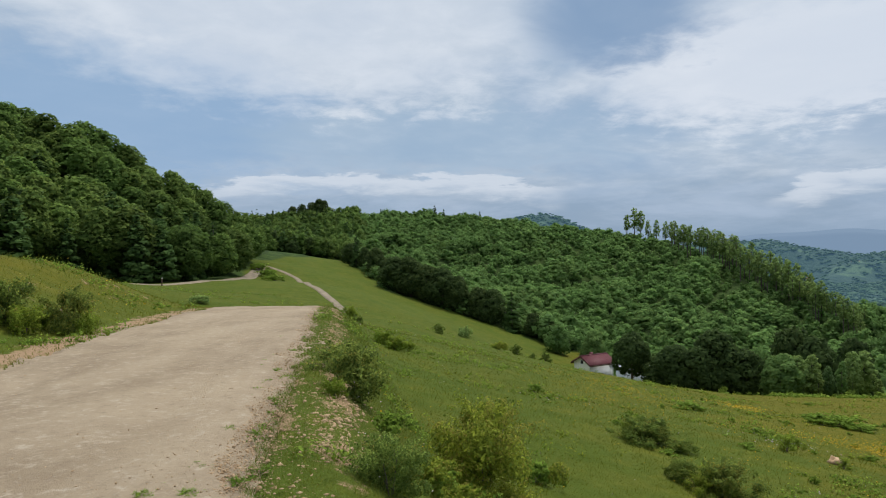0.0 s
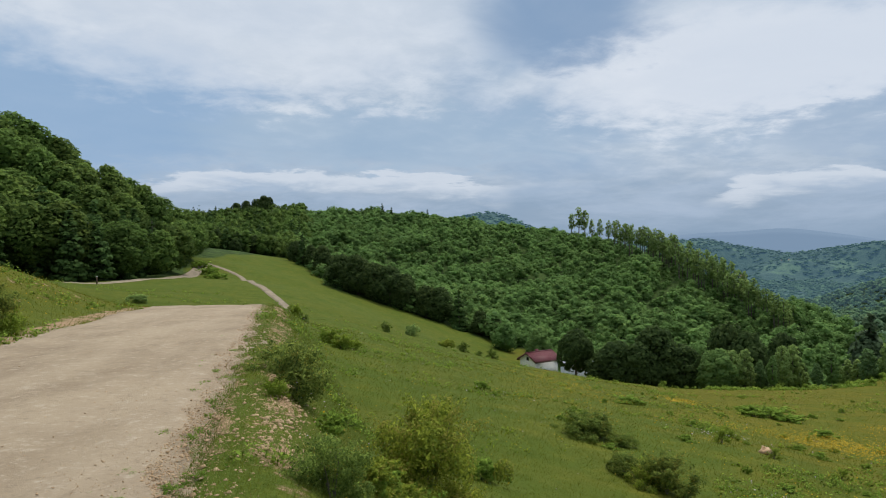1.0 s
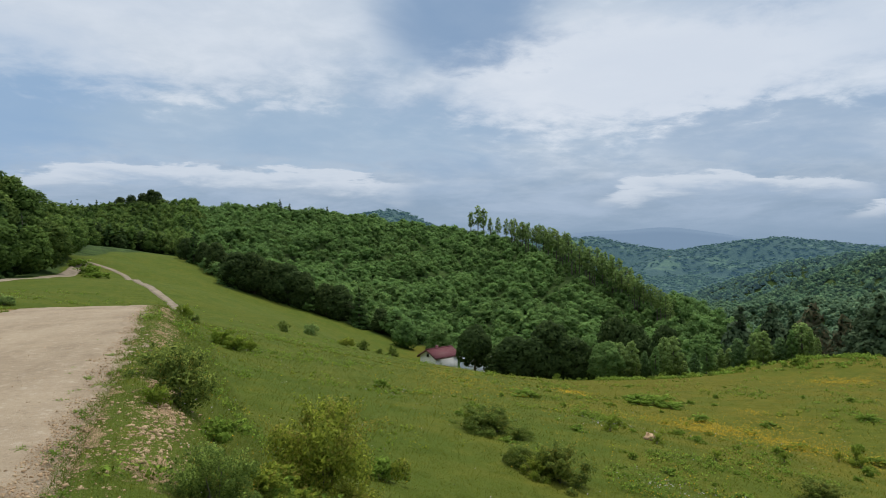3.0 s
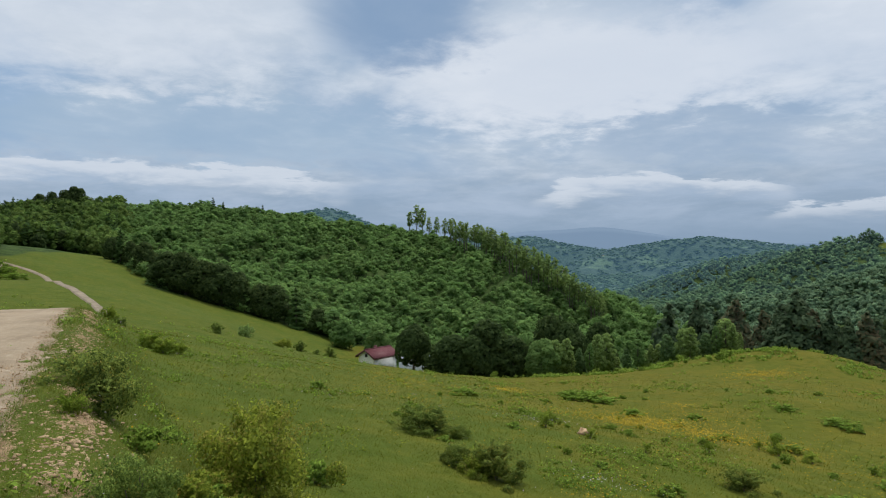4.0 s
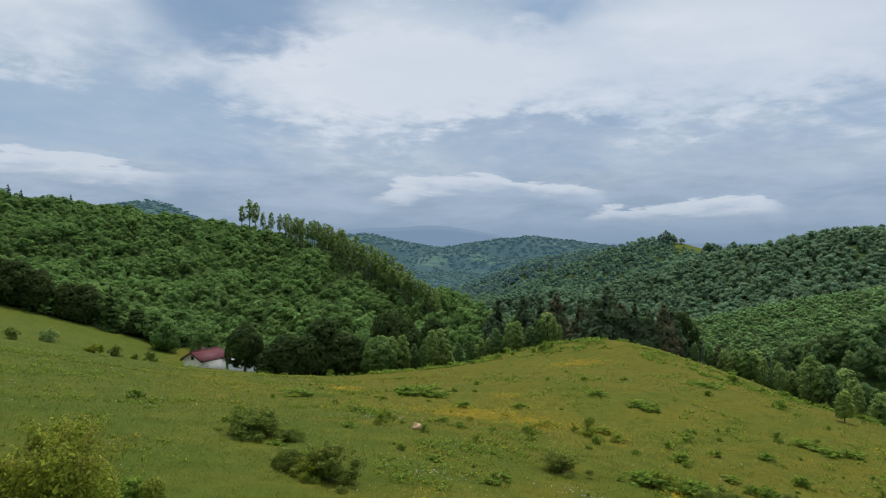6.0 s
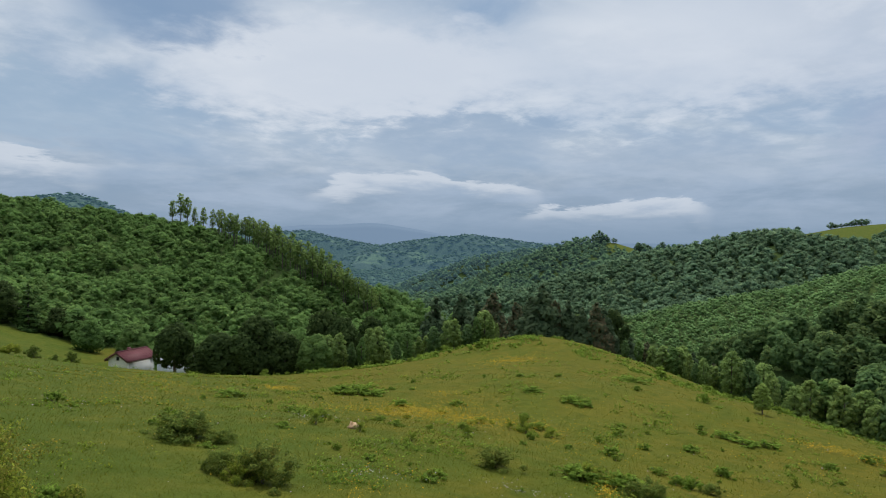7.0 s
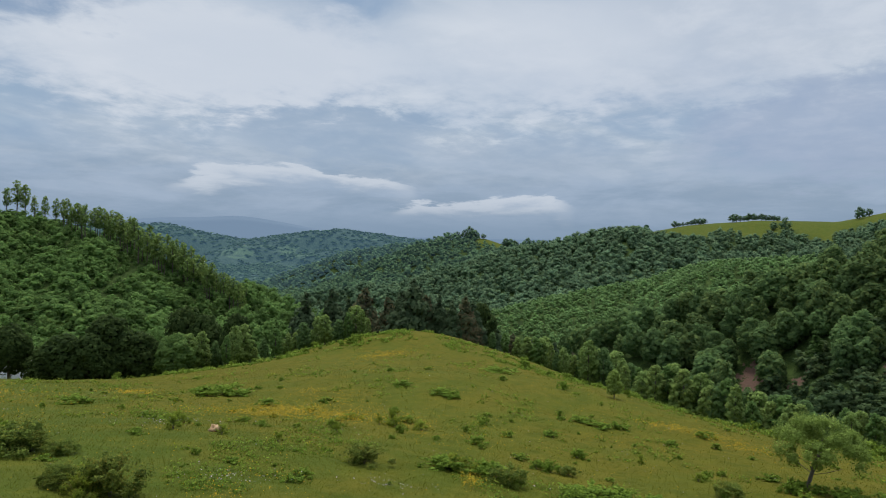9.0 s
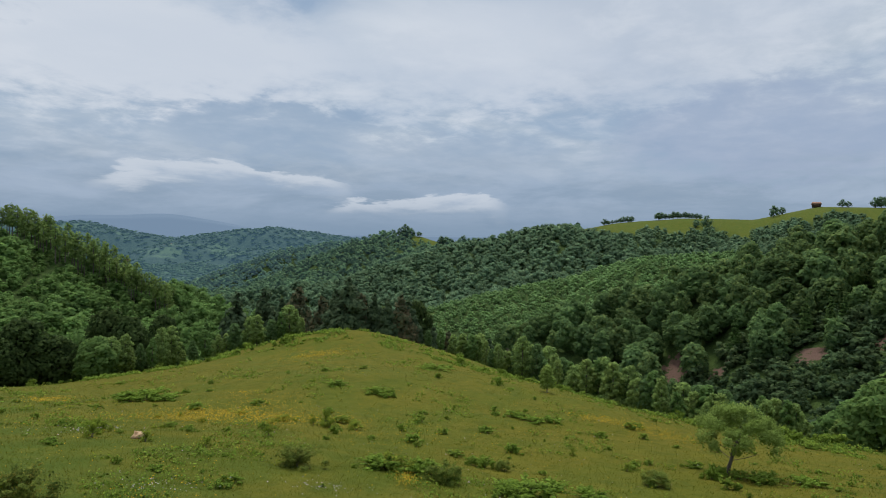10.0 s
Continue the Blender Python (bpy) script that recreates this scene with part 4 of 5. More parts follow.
for h, tall in ((48.0, 8.6), (49.0, 7.6), (50.2, 7.4), (51.4, 7.8), (52.6, 6.8), (53.2, 7.6), (55.4, 6.0), (56.8, 5.2), (58.4, 6.4), (60.4, 7.4), (62.0, 7.0)):
    spots.append((h, rng.uniform(104, 109), tall * rng.uniform(0.85, 1.35), rng.uniform(0.75, 1.05)))
spread(pines, spots, 3)
# tall bare-stemmed beeches down the crest of the hill
tufted = lambda rng: broad_crown(rng, 420, 0.026, 0.32, 0.15, 16, core=0.3, puff=0.75, calm=0.8)
tall_trees = [tree("tall_beech", "tall slender beech standing clear on the hill crest", "row of tall trees down the crest", 150 + k, tufted, LEAF_BIRCH, 0.016, 5, 0.3, 0.85, 0.2 * k) for k in range(4)]
spots = [(16.3, 320, 15, 1.1), (16.9, 319, 19, 1.0), (17.4, 317, 18, 1.1), (18.0, 313, 14, 0.9), (18.7, 309, 15, 0.9), (19.4, 304, 15, 0.9)]
h = 19.9
while h < 33.5:
    far = float(np.interp(h, (16, 22, 27, 31, 35), (322, 290, 260, 238, 215)))
    spots.append((h, far + rng.uniform(-8, 3), rng.uniform(13, 17.5) * float(np.interp(h, (16, 26, 34), (1.0, 1.0, 0.8))), rng.uniform(0.8, 1.15)))
    h += 0.24 * rng.uniform(0.5, 1.5)
spread(tall_trees, spots, 4)
snag = thing("dead_tree", "bare grey dead tree among the crest beeches", "tree")
part("trunk", stem(np.random.RandomState(9), 12.5, 0.22, 9, 0.01, 0.35), BARK, snag, flat=False)
snag.matrix_basis = at(21.1, 292)
# larger trees at the foot of the young wood and on the saddle
foot = [tree("edge_tree", "spreading dark broadleaf tree at the wood's foot", "trees at the foot of the young wood", 170 + k, dense, LEAF_DARK, hue=0.4 + 0.2 * k) for k in range(3)]
spread(foot, [(-8, 214, 7.5, 1), (-6.6, 206, 8.0, 0.9), (-5.6, 196, 10.0, 1), (-4, 178, 10.6, 1.2), (-2.6, 175, 11.9, 1.1), (-1.2, 173, 11.2, 1.1), (0.2, 171, 11.9, 1.1), (1.6, 170, 10.6, 1.1), (3.4, 168, 9.4, 1.1), (4.6, 167, 10.0, 1.1), (8.2, 164, 6.9, 1.2), (9.6, 162, 6.2, 1.2), (-13, 231, 4.7, 1.2), (-11.4, 240, 7.5, 1.1), (-9.8, 250, 8.4, 1.1), (-14.6, 246, 9.2, 1), (-10.6, 388, 15.9, 0.9), (-11.2, 392, 15.0, 0.9), (-12, 394, 14.2, 0.9), (-10.1, 386, 14.2, 0.8), (-12.8, 396, 13.4, 0.9)], 5)
# rounded trees rising from the valley at the meadow's corner
corner_trees = [tree("broad_tree", "round leafy tree rising from the valley beyond the meadow", "round trees below the meadow", 196 + k, dense, LEAF_YOUNG, hue=0.7 * k) for k in range(2)]
spread(corner_trees, [(88.9, 69, 6.0, 1.2), (90.6, 66, 7.5, 1.2), (87.4, 72, 5.0, 1.2), (92.6, 64, 8.5, 1.1), (94.5, 64, 8.0, 1.1), (27.9, 102, 6.6, 1.25), (10.4, 150, 7.5, 1.1), (13.4, 146, 9.0, 1.0), (16.6, 142, 10.5, 0.9), (19.2, 127, 14.5, 0.75), (26.4, 122, 12.5, 0.8)], 8)
spruce = [tree("spruce_tree", "dark spruce standing at the wood's foot", "spruces at the wood's foot", 180 + k, lambda rng: cone_crown(rng, 1500, 0.030), LEAF_FIR, 0.018, 6, 0.15, 0.97) for k in range(2)]
spread(spruce, [(6.3, 164, 11.0, 1.2), (-7.4, 208, 11.5, 0.9), (-21.5, 134, 12, 0.9), (-19.4, 149, 13, 0.9), (-24.6, 126, 11, 1.0), (-27.5, 120, 10.0, 1.1), (11.0, 158, 6.0, 1.1), (26.9, 122, 9.0, 1.1)], 6)
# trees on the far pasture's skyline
sky_trees = [tree("skyline_tree", "dark round tree on the far pasture", "trees on the far pasture", 190 + k, lambda rng: broad_crown(rng, 320, 0.06, 0.05, 0.42, 9), LEAF_HILL_HAZE) for k in range(2)]
spots = [(83.3, 760, 14, 1.1), (83.9, 770, 9, 1.2), (78.4, 720, 16, 1.0), (77.6, 735, 10, 1.2), (87.9, 776, 9, 1.2), (88.3, 776, 7, 1.2)]
spots += [(52.3, 868, 14, 1.0), (52.8, 866, 19, 0.9), (53.3, 868, 13, 1.1), (54.0, 868, 8, 1.3), (56.0, 864, 12, 1.3), (56.4, 866, 13, 1.2), (56.8, 866, 11, 1.3), (57.9, 866, 15, 1.0)]
spots += [(70.2 + 0.32 * k, 815, rng.uniform(5, 9), 1.4) for k in range(8)] + [(74.6 + 0.3 * k, 806, rng.uniform(6, 10), 1.3) for k in range(12)] + [(90 + 0.35 * k, 785, rng.uniform(12, 16), 1.2) for k in range(9)]
spread(sky_trees, spots, 7)


# ---- buildings ----
def block(x0, x1, y0, y1, z0, z1):
    v = [(x, y, z) for z in (z0, z1) for x, y in ((x0, y0), (x1, y0), (x1, y1), (x0, y1))]
    return np.array(v), np.array([(3, 2, 1, 0), (4, 5, 6, 7), (0, 1, 5, 4), (1, 2, 6, 5), (2, 3, 7, 6), (3, 0, 4, 7)])


def joined(*pieces):
    V, F, base = [], [], 0
    for v, f in pieces:
        V.append(v)
        F.append(f + base)
        base += len(v)
    return np.concatenate(V), np.concatenate(F)


def house(label, length, width, eave, ridge, at_pose, over=0.45):
    """A small gabled house: its gable faces -x, its long front faces -y."""
    h = thing("house", label, "house")
    t, w2 = 0.3, width / 2

    def gable(x):
        v = np.array([(x + dx, y, z) for dx in (0, t) for y, z in ((-w2, -1.5), (w2, -1.5), (w2, eave), (0, ridge), (-w2, eave), (0, eave))])
        f = [(0, 5, 4, 4), (0, 1, 2, 5), (4, 5, 2, 3), (6, 10, 11, 11), (6, 11, 8, 7), (10, 9, 8, 11), (0, 4, 10, 6), (4, 3, 9, 10), (3, 2, 8, 9), (2, 1, 7, 8)]
        return v, f

    for name, x in (("wall", 0.0), ("wall", length - t)):
        v, f = gable(x)
        bm = bmesh.new()
        vs = [bm.verts.new(c) for c in v]
        for q in f:
            q = list(dict.fromkeys(q))
            bm.faces.new([vs[i] for i in q])
        mesh = bpy.data.meshes.new(name)
        bm.to_mesh(mesh)
        bm.free()
        link_mesh(name, mesh, PLASTER, h)
    for y in (-w2, w2 - t):
        part("wall", block(t, length - t, y, y + t, -1.5, eave), PLASTER, h)
    drop = over * (ridge - eave) / w2
    for s in (-1, 1):
        a, b = np.array((0, ridge + 0.02)), np.array((s * (w2 + over), eave - drop + 0.02))
        v = np.array([(x, y, z + dz) for dz in (0, 0.16) for x, (y, z) in ((-over, a), (length + over, a), (length + over, b), (-over, b))])
        _, f = block(0, 1, 0, 1, 0, 1)
        part("roof_slope", (v, f), ROOFING, h)
        n_ribs = int((length + 2 * over) / 0.55)
        ribs = []
        for k in range(n_ribs + 1):
            x = -over + k * (length + 2 * over - 0.05) / n_ribs
            v2 = v.copy()
            v2[:, 0] = [x, x + 0.05, x + 0.05, x] * 2
            v2[:4, 2] += 0.15
            v2[4:, 2] += 0.05
            ribs.append((v2, f))
        part("roof_ribbing", joined(*ribs), ROOFING, h)
        fascia = np.array([(x, y, z + dz) for dz in (-0.16, 0.0) for x, (y, z) in ((-over - 0.04, a), (-over + 0.05, a), (-over + 0.05, b), (-over - 0.04, b))])
        part("bargeboard", (fascia, f), TIMBER, h, "dark timber bargeboard")
        part("eaves_board", block(-over, length + over, s * (w2 + over) - 0.04, s * (w2 + over) + 0.04, eave - drop - 0.16, eave - drop), TIMBER, h)
    part("ridge_cap", block(-over, length + over, -0.16, 0.16, ridge + 0.12, ridge + 0.24), ROOFING, h)
    part("window", block(-0.03, 0.05, -0.35, 0.35, eave - 0.15, eave + 0.55), DARK_GLASS, h, "small dark attic window")
    part("window_frame", joined(block(-0.05, 0.02, -0.45, 0.45, eave + 0.55, eave + 0.63), block(-0.05, 0.02, -0.45, 0.45, eave - 0.23, eave - 0.15), block(-0.05, 0.02, -0.45, -0.35, eave - 0.15, eave + 0.55), block(-0.05, 0.02, 0.35, 0.45, eave - 0.15, eave + 0.55)), PLASTER, h)
    part("chimney", block(length * 0.45, length * 0.45 + 0.5, 0.35, 0.85, ridge - 0.6, ridge + 0.5), ROOFING, h)
    h.matrix_basis = at_pose
    return h


corner = polar(13.05, 124)
HOUSE_Z = 1.6 - 124 * math.tan(radians(9.3)) - 2.2
turn = radians(90 - (12.5 + 47))
gable_mid = (corner[0] - math.sin(turn) * 2.2, corner[1] + math.cos(turn) * 2.2)
house("small white plastered house with a maroon sheet roof below the meadow", 6.0, 4.4, 2.2, 3.4, pose(gable_mid[0], gable_mid[1], HOUSE_Z, 0, 0, math.degrees(turn)))
shed = thing("shed", "low pale blue sheet-metal shed behind the tree", "shed")
part("wall", block(0, 6.4, 0, 3, -2.5, 1.9), PALE_SHEET, shed)
part("roof", block(-0.2, 6.6, -0.25, 3.2, 1.9, 2.05), PALE_SHEET, shed, "flat white roof")
for k in range(4):
    part("opening", block(0.9 + 1.45 * k, 1.8 + 1.45 * k, -0.02, 0.03, 0.9, 1.6), DARK_GLASS, shed, "dark window opening")
x, y = polar(15.2, 118)
shed.matrix_basis = pose(x, y, -20.0, 0, 0, -16.7)
x, y = polar(86.2, 776)
hut = thing("hut", "brown-roofed wooden hut on the far pasture", "hut")
part("wall", block(-4, 4, -2.4, 2.4, -1, 2.2), TIMBER, hut)
v = np.array([(-4.8, -3.2, 2.2), (4.8, -3.2, 2.2), (4.8, 3.2, 2.2), (-4.8, 3.2, 2.2), (-4, 0, 4.8), (4, 0, 4.8), (4, 0, 4.8), (-4, 0, 4.8)])
part("roof", (v, np.array([(0, 1, 5, 4), (2, 3, 4, 5), (1, 2, 5, 5), (3, 0, 4, 4), (3, 2, 1, 0)])[[0, 1, 4]]), EARTH, hut)
part("roof_hip", (v[[1, 2, 5, 3, 0, 4]], np.array([(0, 1, 2), (3, 4, 5)])), EARTH, hut)
hut.matrix_basis = pose(x, y, float(land(x, y)), 0, 0, -80)


post = thing("post", "short weathered wooden post beside the woodside track", "post")
part("shaft", block(-0.09, 0.09, -0.09, 0.09, -0.4, 1.05), TIMBER, post)
part("cap", block(-0.11, 0.11, -0.11, 0.11, 1.05, 1.13), PLASTER, post, "whitewashed top")
post.matrix_basis = at(-23.4, 103, 1.0, 1.0, 20)
for h, far, turned in ((29.9, 1900, 20), (32.9, 2100, -30), (33.2, 2110, 40)):
    farm = thing("far_house", "tiny pale farmhouse with a red roof on the distant hills", "house", "farmhouses on the far hills")
    part("wall", block(-6, 6, -4, 4, -3, 5), PLASTER, farm)
    v = np.array([(-7, -5, 5), (7, -5, 5), (7, 5, 5), (-7, 5, 5), (-7, 0, 8.5), (7, 0, 8.5)], float)
    part("roof", (v, np.array([(0, 1, 5, 4), (2, 3, 4, 5), (3, 2, 1, 0)])), EARTH, farm)
    x, y = polar(h, far)
    farm.matrix_basis = pose(x, y, float(land(x, y)) + 8.0, 0, 0, turned)


# ---- bushes, weeds, stones and grass of the meadow ----
def bush(name, label, group, seed, leaves, leaf, mat, hue, width=0.62, count=26, slim=0.5, category="bush", tips=0, shoots=14):
    """A bush one metre high: bare stems inside, masses of leaves, and leafy shoots that arch out of them."""
    rng = np.random.RandomState(seed)
    b = thing(name, label, category, group)
    for k in range(4):
        a, out = rng.uniform(0, 6.283), rng.uniform(0.1, width * 0.7)
        v, f = stem(rng, rng.uniform(0.4, 0.62), 0.011, 2, 0.05, 0.3)
        v[:, 0] += v[:, 2] * out * math.cos(a)
        v[:, 1] += v[:, 2] * out * math.sin(a)
        part("stem", (v, f), BARK, b)
    c = np.stack([rng.normal(0, width * 0.36, count), rng.normal(0, width * 0.36, count), rng.uniform(0.10, 0.78, count), rng.uniform(0.08, 0.20, count)], -1)
    c[:, 2] *= 1 - 0.5 * np.clip(np.hypot(c[:, 0], c[:, 1]) / width, 0, 1)

    def masses(many, near, far):
        pick = rng.randint(0, count, many)
        d = unit(rng.normal(0, 1, (many, 3)) + np.array((0, 0, 0.3)))
        return c[pick, :3] + d * c[pick, 3:] * rng.uniform(near, far, (many, 1)) ** 0.6, d

    def sprays(many):
        """Leaves along shoots that rise from the middle and arch over."""
        which = rng.randint(0, shoots, many)
        a, reach, rise = rng.uniform(0, 6.283, shoots)[which], rng.uniform(0.35, 1.0, shoots)[which] * width, rng.uniform(0.7, 1.08, shoots)[which]
        q = rng.uniform(0.3, 1.0, many)
        p = np.stack([np.cos(a) * reach * q ** 1.4, np.sin(a) * reach * q ** 1.4, rise * (1.55 * q - 0.65 * q * q) * (1 - 0.35 * reach / width)], -1)
        d = unit(rng.normal(0, 1, (many, 3)) + np.array((0, 0, 0.5)))
        return p + d * 0.045, d

    some = int(leaves * 0.72)
    (p, d), (p2, d2) = masses(some, 0.25, 1.1), sprays(leaves - some)
    p, d = np.concatenate([p, p2]), np.concatenate([d, d2])
    p[:, 2] = np.abs(p[:, 2])
    v = leaf_quads(p, d, leaf, rng, 0.55, slim)
    whole = unit(p - np.array((0, 0, 0.2)))
    part("foliage", (v, np.arange(len(v)).reshape(-1, 4), np.repeat(unit(0.7 * d + 0.5 * whole), 4, 0)), mat, b, hue=hue)
    if tips:
        (p, d), (p2, d2) = masses(tips // 2, 0.95, 1.3), sprays(tips - tips // 2)
        p, d = np.concatenate([p, p2]), np.concatenate([d, d2])
        p[:, 2] = np.abs(p[:, 2])
        v = leaf_quads(p, d, leaf * 0.7, rng, 0.7, slim)
        tagged(part("young_growth", (v, np.arange(len(v)).reshape(-1, 4), np.repeat(d, 4, 0)), LEAF_TIP, b, hue=hue), "pale yellow-green leaf tips", kind="stuff")
    return b


# the bushes nearest the road, with small leaves
near_gold = bush("bush", "large yellow-green rose bush on the slope", "yellowing bushes", 310, 15000, 0.017, LEAF_GOLD, 0.42, 0.58, 34, tips=7000, shoots=26)
near_gold.matrix_basis = at(2.9, 10.0, 2.1, 0.86, 40, 0.05)
low_gold = bush("bush", "loose yellowing bush beside the larger rose bush", "yellowing bushes", 311, 7000, 0.022, LEAF_GOLD, 0.5, 0.7, 22, tips=1800, shoots=20)
low_gold.matrix_basis = at(5.2, 9.4, 0.75, 1.2, 140, 0.05)
near_rose = bush("bush", "dark leafy wild rose bush on the stony bank", "bushes on the bank", 312, 13000, 0.016, LEAF_WILD, 0.3, 0.6, 30, tips=700, shoots=22)
near_rose.matrix_basis = at(-6.6, 4.9, 0.70, 1.0, 80, 0.06)
bank_rose = bush("bush", "tall dark wild rose leaning out from the stony bank", "bushes on the bank", 313, 10000, 0.021, LEAF_WILD, 0.5, 0.5, 30, tips=1200, shoots=24)
bank_rose.matrix_basis = at(-8.8, 8.2, 1.0, 0.95, 200, 0.05)
bank_low = bush("bush", "low dark wild rose on top of the stony bank", "bushes on the bank", 314, 6000, 0.028, LEAF_WILD, 0.4, 0.66, 24, tips=700, shoots=18)
bank_low.matrix_basis = at(-9.9, 9.4, 0.66, 1.25, 10, 0.05)
slope_dark = [bush("bush", "dense dark green thorn bush on the grassy slope", "bushes on the slope", 320 + k, 7000, 0.024, LEAF_ROSE, 0.1 + 0.3 * k, 0.62, 28, tips=1100, shoots=20) for k in range(3)]
hazel = [bush("bush", "green thorn bush on the grassy slope", "bushes on the slope", 200 + k, 3600, 0.034, LEAF_BUSH, 0.15 + 0.1 * k, tips=300) for k in range(3)]
spread(slope_dark, [(17, 20.7, 1.17, 1.45), (18.3, 20.9, 0.90, 1.30), (23.7, 15.5, 1.23, 1.10), (20.1, 20.2, 0.59, 1.45), (20.2, 16.3, 0.74, 1.30), (44, 20.6, 0.90, 1.45), (56.8, 20.9, 0.90, 1.30), (75, 26.4, 0.80, 1.52), (-30.9, 16.6, 1.39, 0.84), (-34.9, 16.4, 1.43, 0.84), (61.9, 25, 0.53, 1.38)], 21)
spread(hazel, [(22.3, 16.2, 0.75, 1.1), (16.2, 20.9, 0.75, 1.1), (-33.6, 15.8, 0.85, 0.95), (-29.6, 16.2, 0.62, 0.8), (-32.4, 16.9, 0.7, 0.9), (-8.3, 34, 0.9, 0.8), (-5.4, 33, 1.0, 1.1), (-4.3, 32, 0.95, 1.2), (-3.2, 33, 0.75, 1.2), (-10.9, 7.6, 0.3, 1.0)], 11)
far_bushes = [bush("bush", "round green bush on the lower meadow", "bushes on the lower meadow", 205 + k, 1300, 0.05, (LEAF_ROSE, LEAF_BIRCH)[k], 0.2 + 0.1 * k) for k in range(2)]
spread(far_bushes, [(-0.3, 86, 1.75, 1.1), (2.1, 91, 2.5, 0.8), (6.7, 87, 1.9, 1.0), (-20.6, 61, 1.2, 1.4), (9.2, 78, 1.6, 0.95), (12.4, 116, 2.2, 1.2), (-7.6, 52, 1.0, 1.2), (11.2, 114, 1.4, 1.3), (8.1, 82, 0.9, 1.2)], 17)
golden = [bush("bush", "yellow-green bush on the slope", "yellowing bushes", 210 + k, 3600, 0.036, LEAF_BUSH, 0.5, tips=900) for k in range(2)]
spread(golden, [(21.9, 15.6, 0.7, 1.1), (5.2, 86, 1.5, 1.6), (52.0, 21.7, 0.65, 1.9), (-1.2, 9.0, 0.6, 1.1), (-2.6, 7.2, 0.45, 1.2), (0.2, 8.0, 0.6, 1.2), (-0.6, 6.9, 0.4, 1.3)], 12)
bramble = [bush("bramble", "low sprawling bright green bramble patch in the grass", "brambles in the meadow", 230 + k, 1500, 0.062, LEAF_BRAMBLE, 0.3, 0.9, 22, category="bramble") for k in range(3)]
spread(bramble, [(20.7, 38, 0.55, 2.6), (30.6, 44, 0.8, 2.0), (31.9, 44.5, 0.9, 2.2), (33.2, 44, 0.6, 2.2), (46.9, 45.7, 0.5, 2.6), (50.6, 43, 0.55, 2.6), (51.6, 42, 0.4, 2.0), (60.5, 34, 0.45, 1.8), (55.6, 60, 0.6, 4.0), (51.4, 21.5, 0.6, 1.8), (54.5, 21.5, 0.6, 1.8), (63.0, 39.6, 0.5, 2.2), (64.4, 39, 0.45, 2.4), (62.6, 29.5, 0.5, 1.4), (60.4, 25, 0.6, 1.0), (64.0, 20.9, 0.6, 2.6), (82.7, 30.2, 0.5, 2.2),
                 (63.2, 20.5, 0.55, 1.9), (69.8, 22, 0.55, 1.9), (79.2, 29.8, 0.7, 1.0), (83.2, 31, 0.5, 1.8), (86.2, 31, 0.5, 2.2), (70.2, 37, 0.45, 1.5), (61.3, 52, 0.9, 0.8), (8.0, 28, 0.5, 1.2), (-15.2, 158, 2.4, 1.8), (-14.4, 150, 1.8, 2.0), (-15.8, 168, 2.4, 1.6), (66.4, 23, 0.5, 1.6), (1.2, 8.6, 0.55, 1.1), (-2.0, 7.6, 0.4, 1.1), (7.5, 12.5, 0.5, 1.3), (-6.4, 7.6, 0.35, 1.2), (79.9, 30.9, 0.6, 0.8), (81.3, 30.8, 0.5, 1.4)], 14)
weed = [bush("weed_clump", "tall thin grey-green weeds standing in the grass", "weed clumps", 240 + k, 1100, 0.045, LEAF_BUSH, 0.3, 0.4, 10, 0.22, category="weeds") for k in range(2)]
spread(weed, [(28.1, 25, 0.75, 1.3), (-29.6, 17.2, 0.95, 1.0), (46.2, 31.6, 1.2, 0.8), (46.6, 31.2, 0.8, 1.2), (48.9, 31, 0.65, 2.2), (45.2, 31.8, 0.7, 0.8), (28.3, 28, 0.7, 1.2), (28.9, 28, 0.6, 1.2), (31.9, 24, 0.5, 1.4), (41.5, 27, 0.7, 1.0), (68, 31, 0.6, 1.0), (57.5, 40, 0.5, 1.0), (72.5, 29, 0.5, 1.5), (36.5, 23, 0.5, 1.4)], 15)
shrub = [bush("shrub", "small leafy green shrub growing in the meadow grass", "small shrubs in the meadow", 270 + k, 500, 0.085, LEAF_BRAMBLE, 0.2 + 0.3 * k, 0.6, 12, category="shrub") for k in range(3)]
rnd = random.Random(12)
spread(shrub, [(rnd.uniform(33, 92), math.exp(rnd.uniform(math.log(21), math.log(58))), rnd.uniform(0.25, 0.6), rnd.uniform(0.9, 2.0)) for _ in range(60)] + [(rnd.uniform(9, 33), rnd.uniform(20, 60), rnd.uniform(0.2, 0.45), rnd.uniform(0.9, 1.8)) for _ in range(14)] + [(rnd.uniform(14, 92), math.exp(rnd.uniform(math.log(17), math.log(70))), rnd.uniform(0.14, 0.32), rnd.uniform(0.8, 2.0)) for _ in range(80)], 18)
young_birch = tree("birch_tree", "small lone pale birch on the meadow slope", "", 251, airy, LEAF_SAPLING, 0.016, 5)
young_birch.matrix_basis = at(65.6, 53, 2.5, 1.25)

tuft = [bush("grass_tuft", "dark green tuft of grass in the gravel of the road margin", "grass tufts on the road margin", 290 + k, 420, 0.16, LEAF_BRAMBLE, 0.1, 0.95, 12, 0.1, category="grass tuft", shoots=10) for k in range(3)]
rnd = random.Random(31)
spots = []
for k in range(46):
    y = math.exp(rnd.uniform(math.log(3.5), math.log(13)))
    x = float(np.interp(y, ROAD_Y, ROAD_X)) + rnd.uniform(1.55, 2.3)
    spots.append((math.degrees(math.atan2(x, y)), math.hypot(x, y), rnd.uniform(0.05, 0.10), rnd.uniform(0.9, 1.7)))
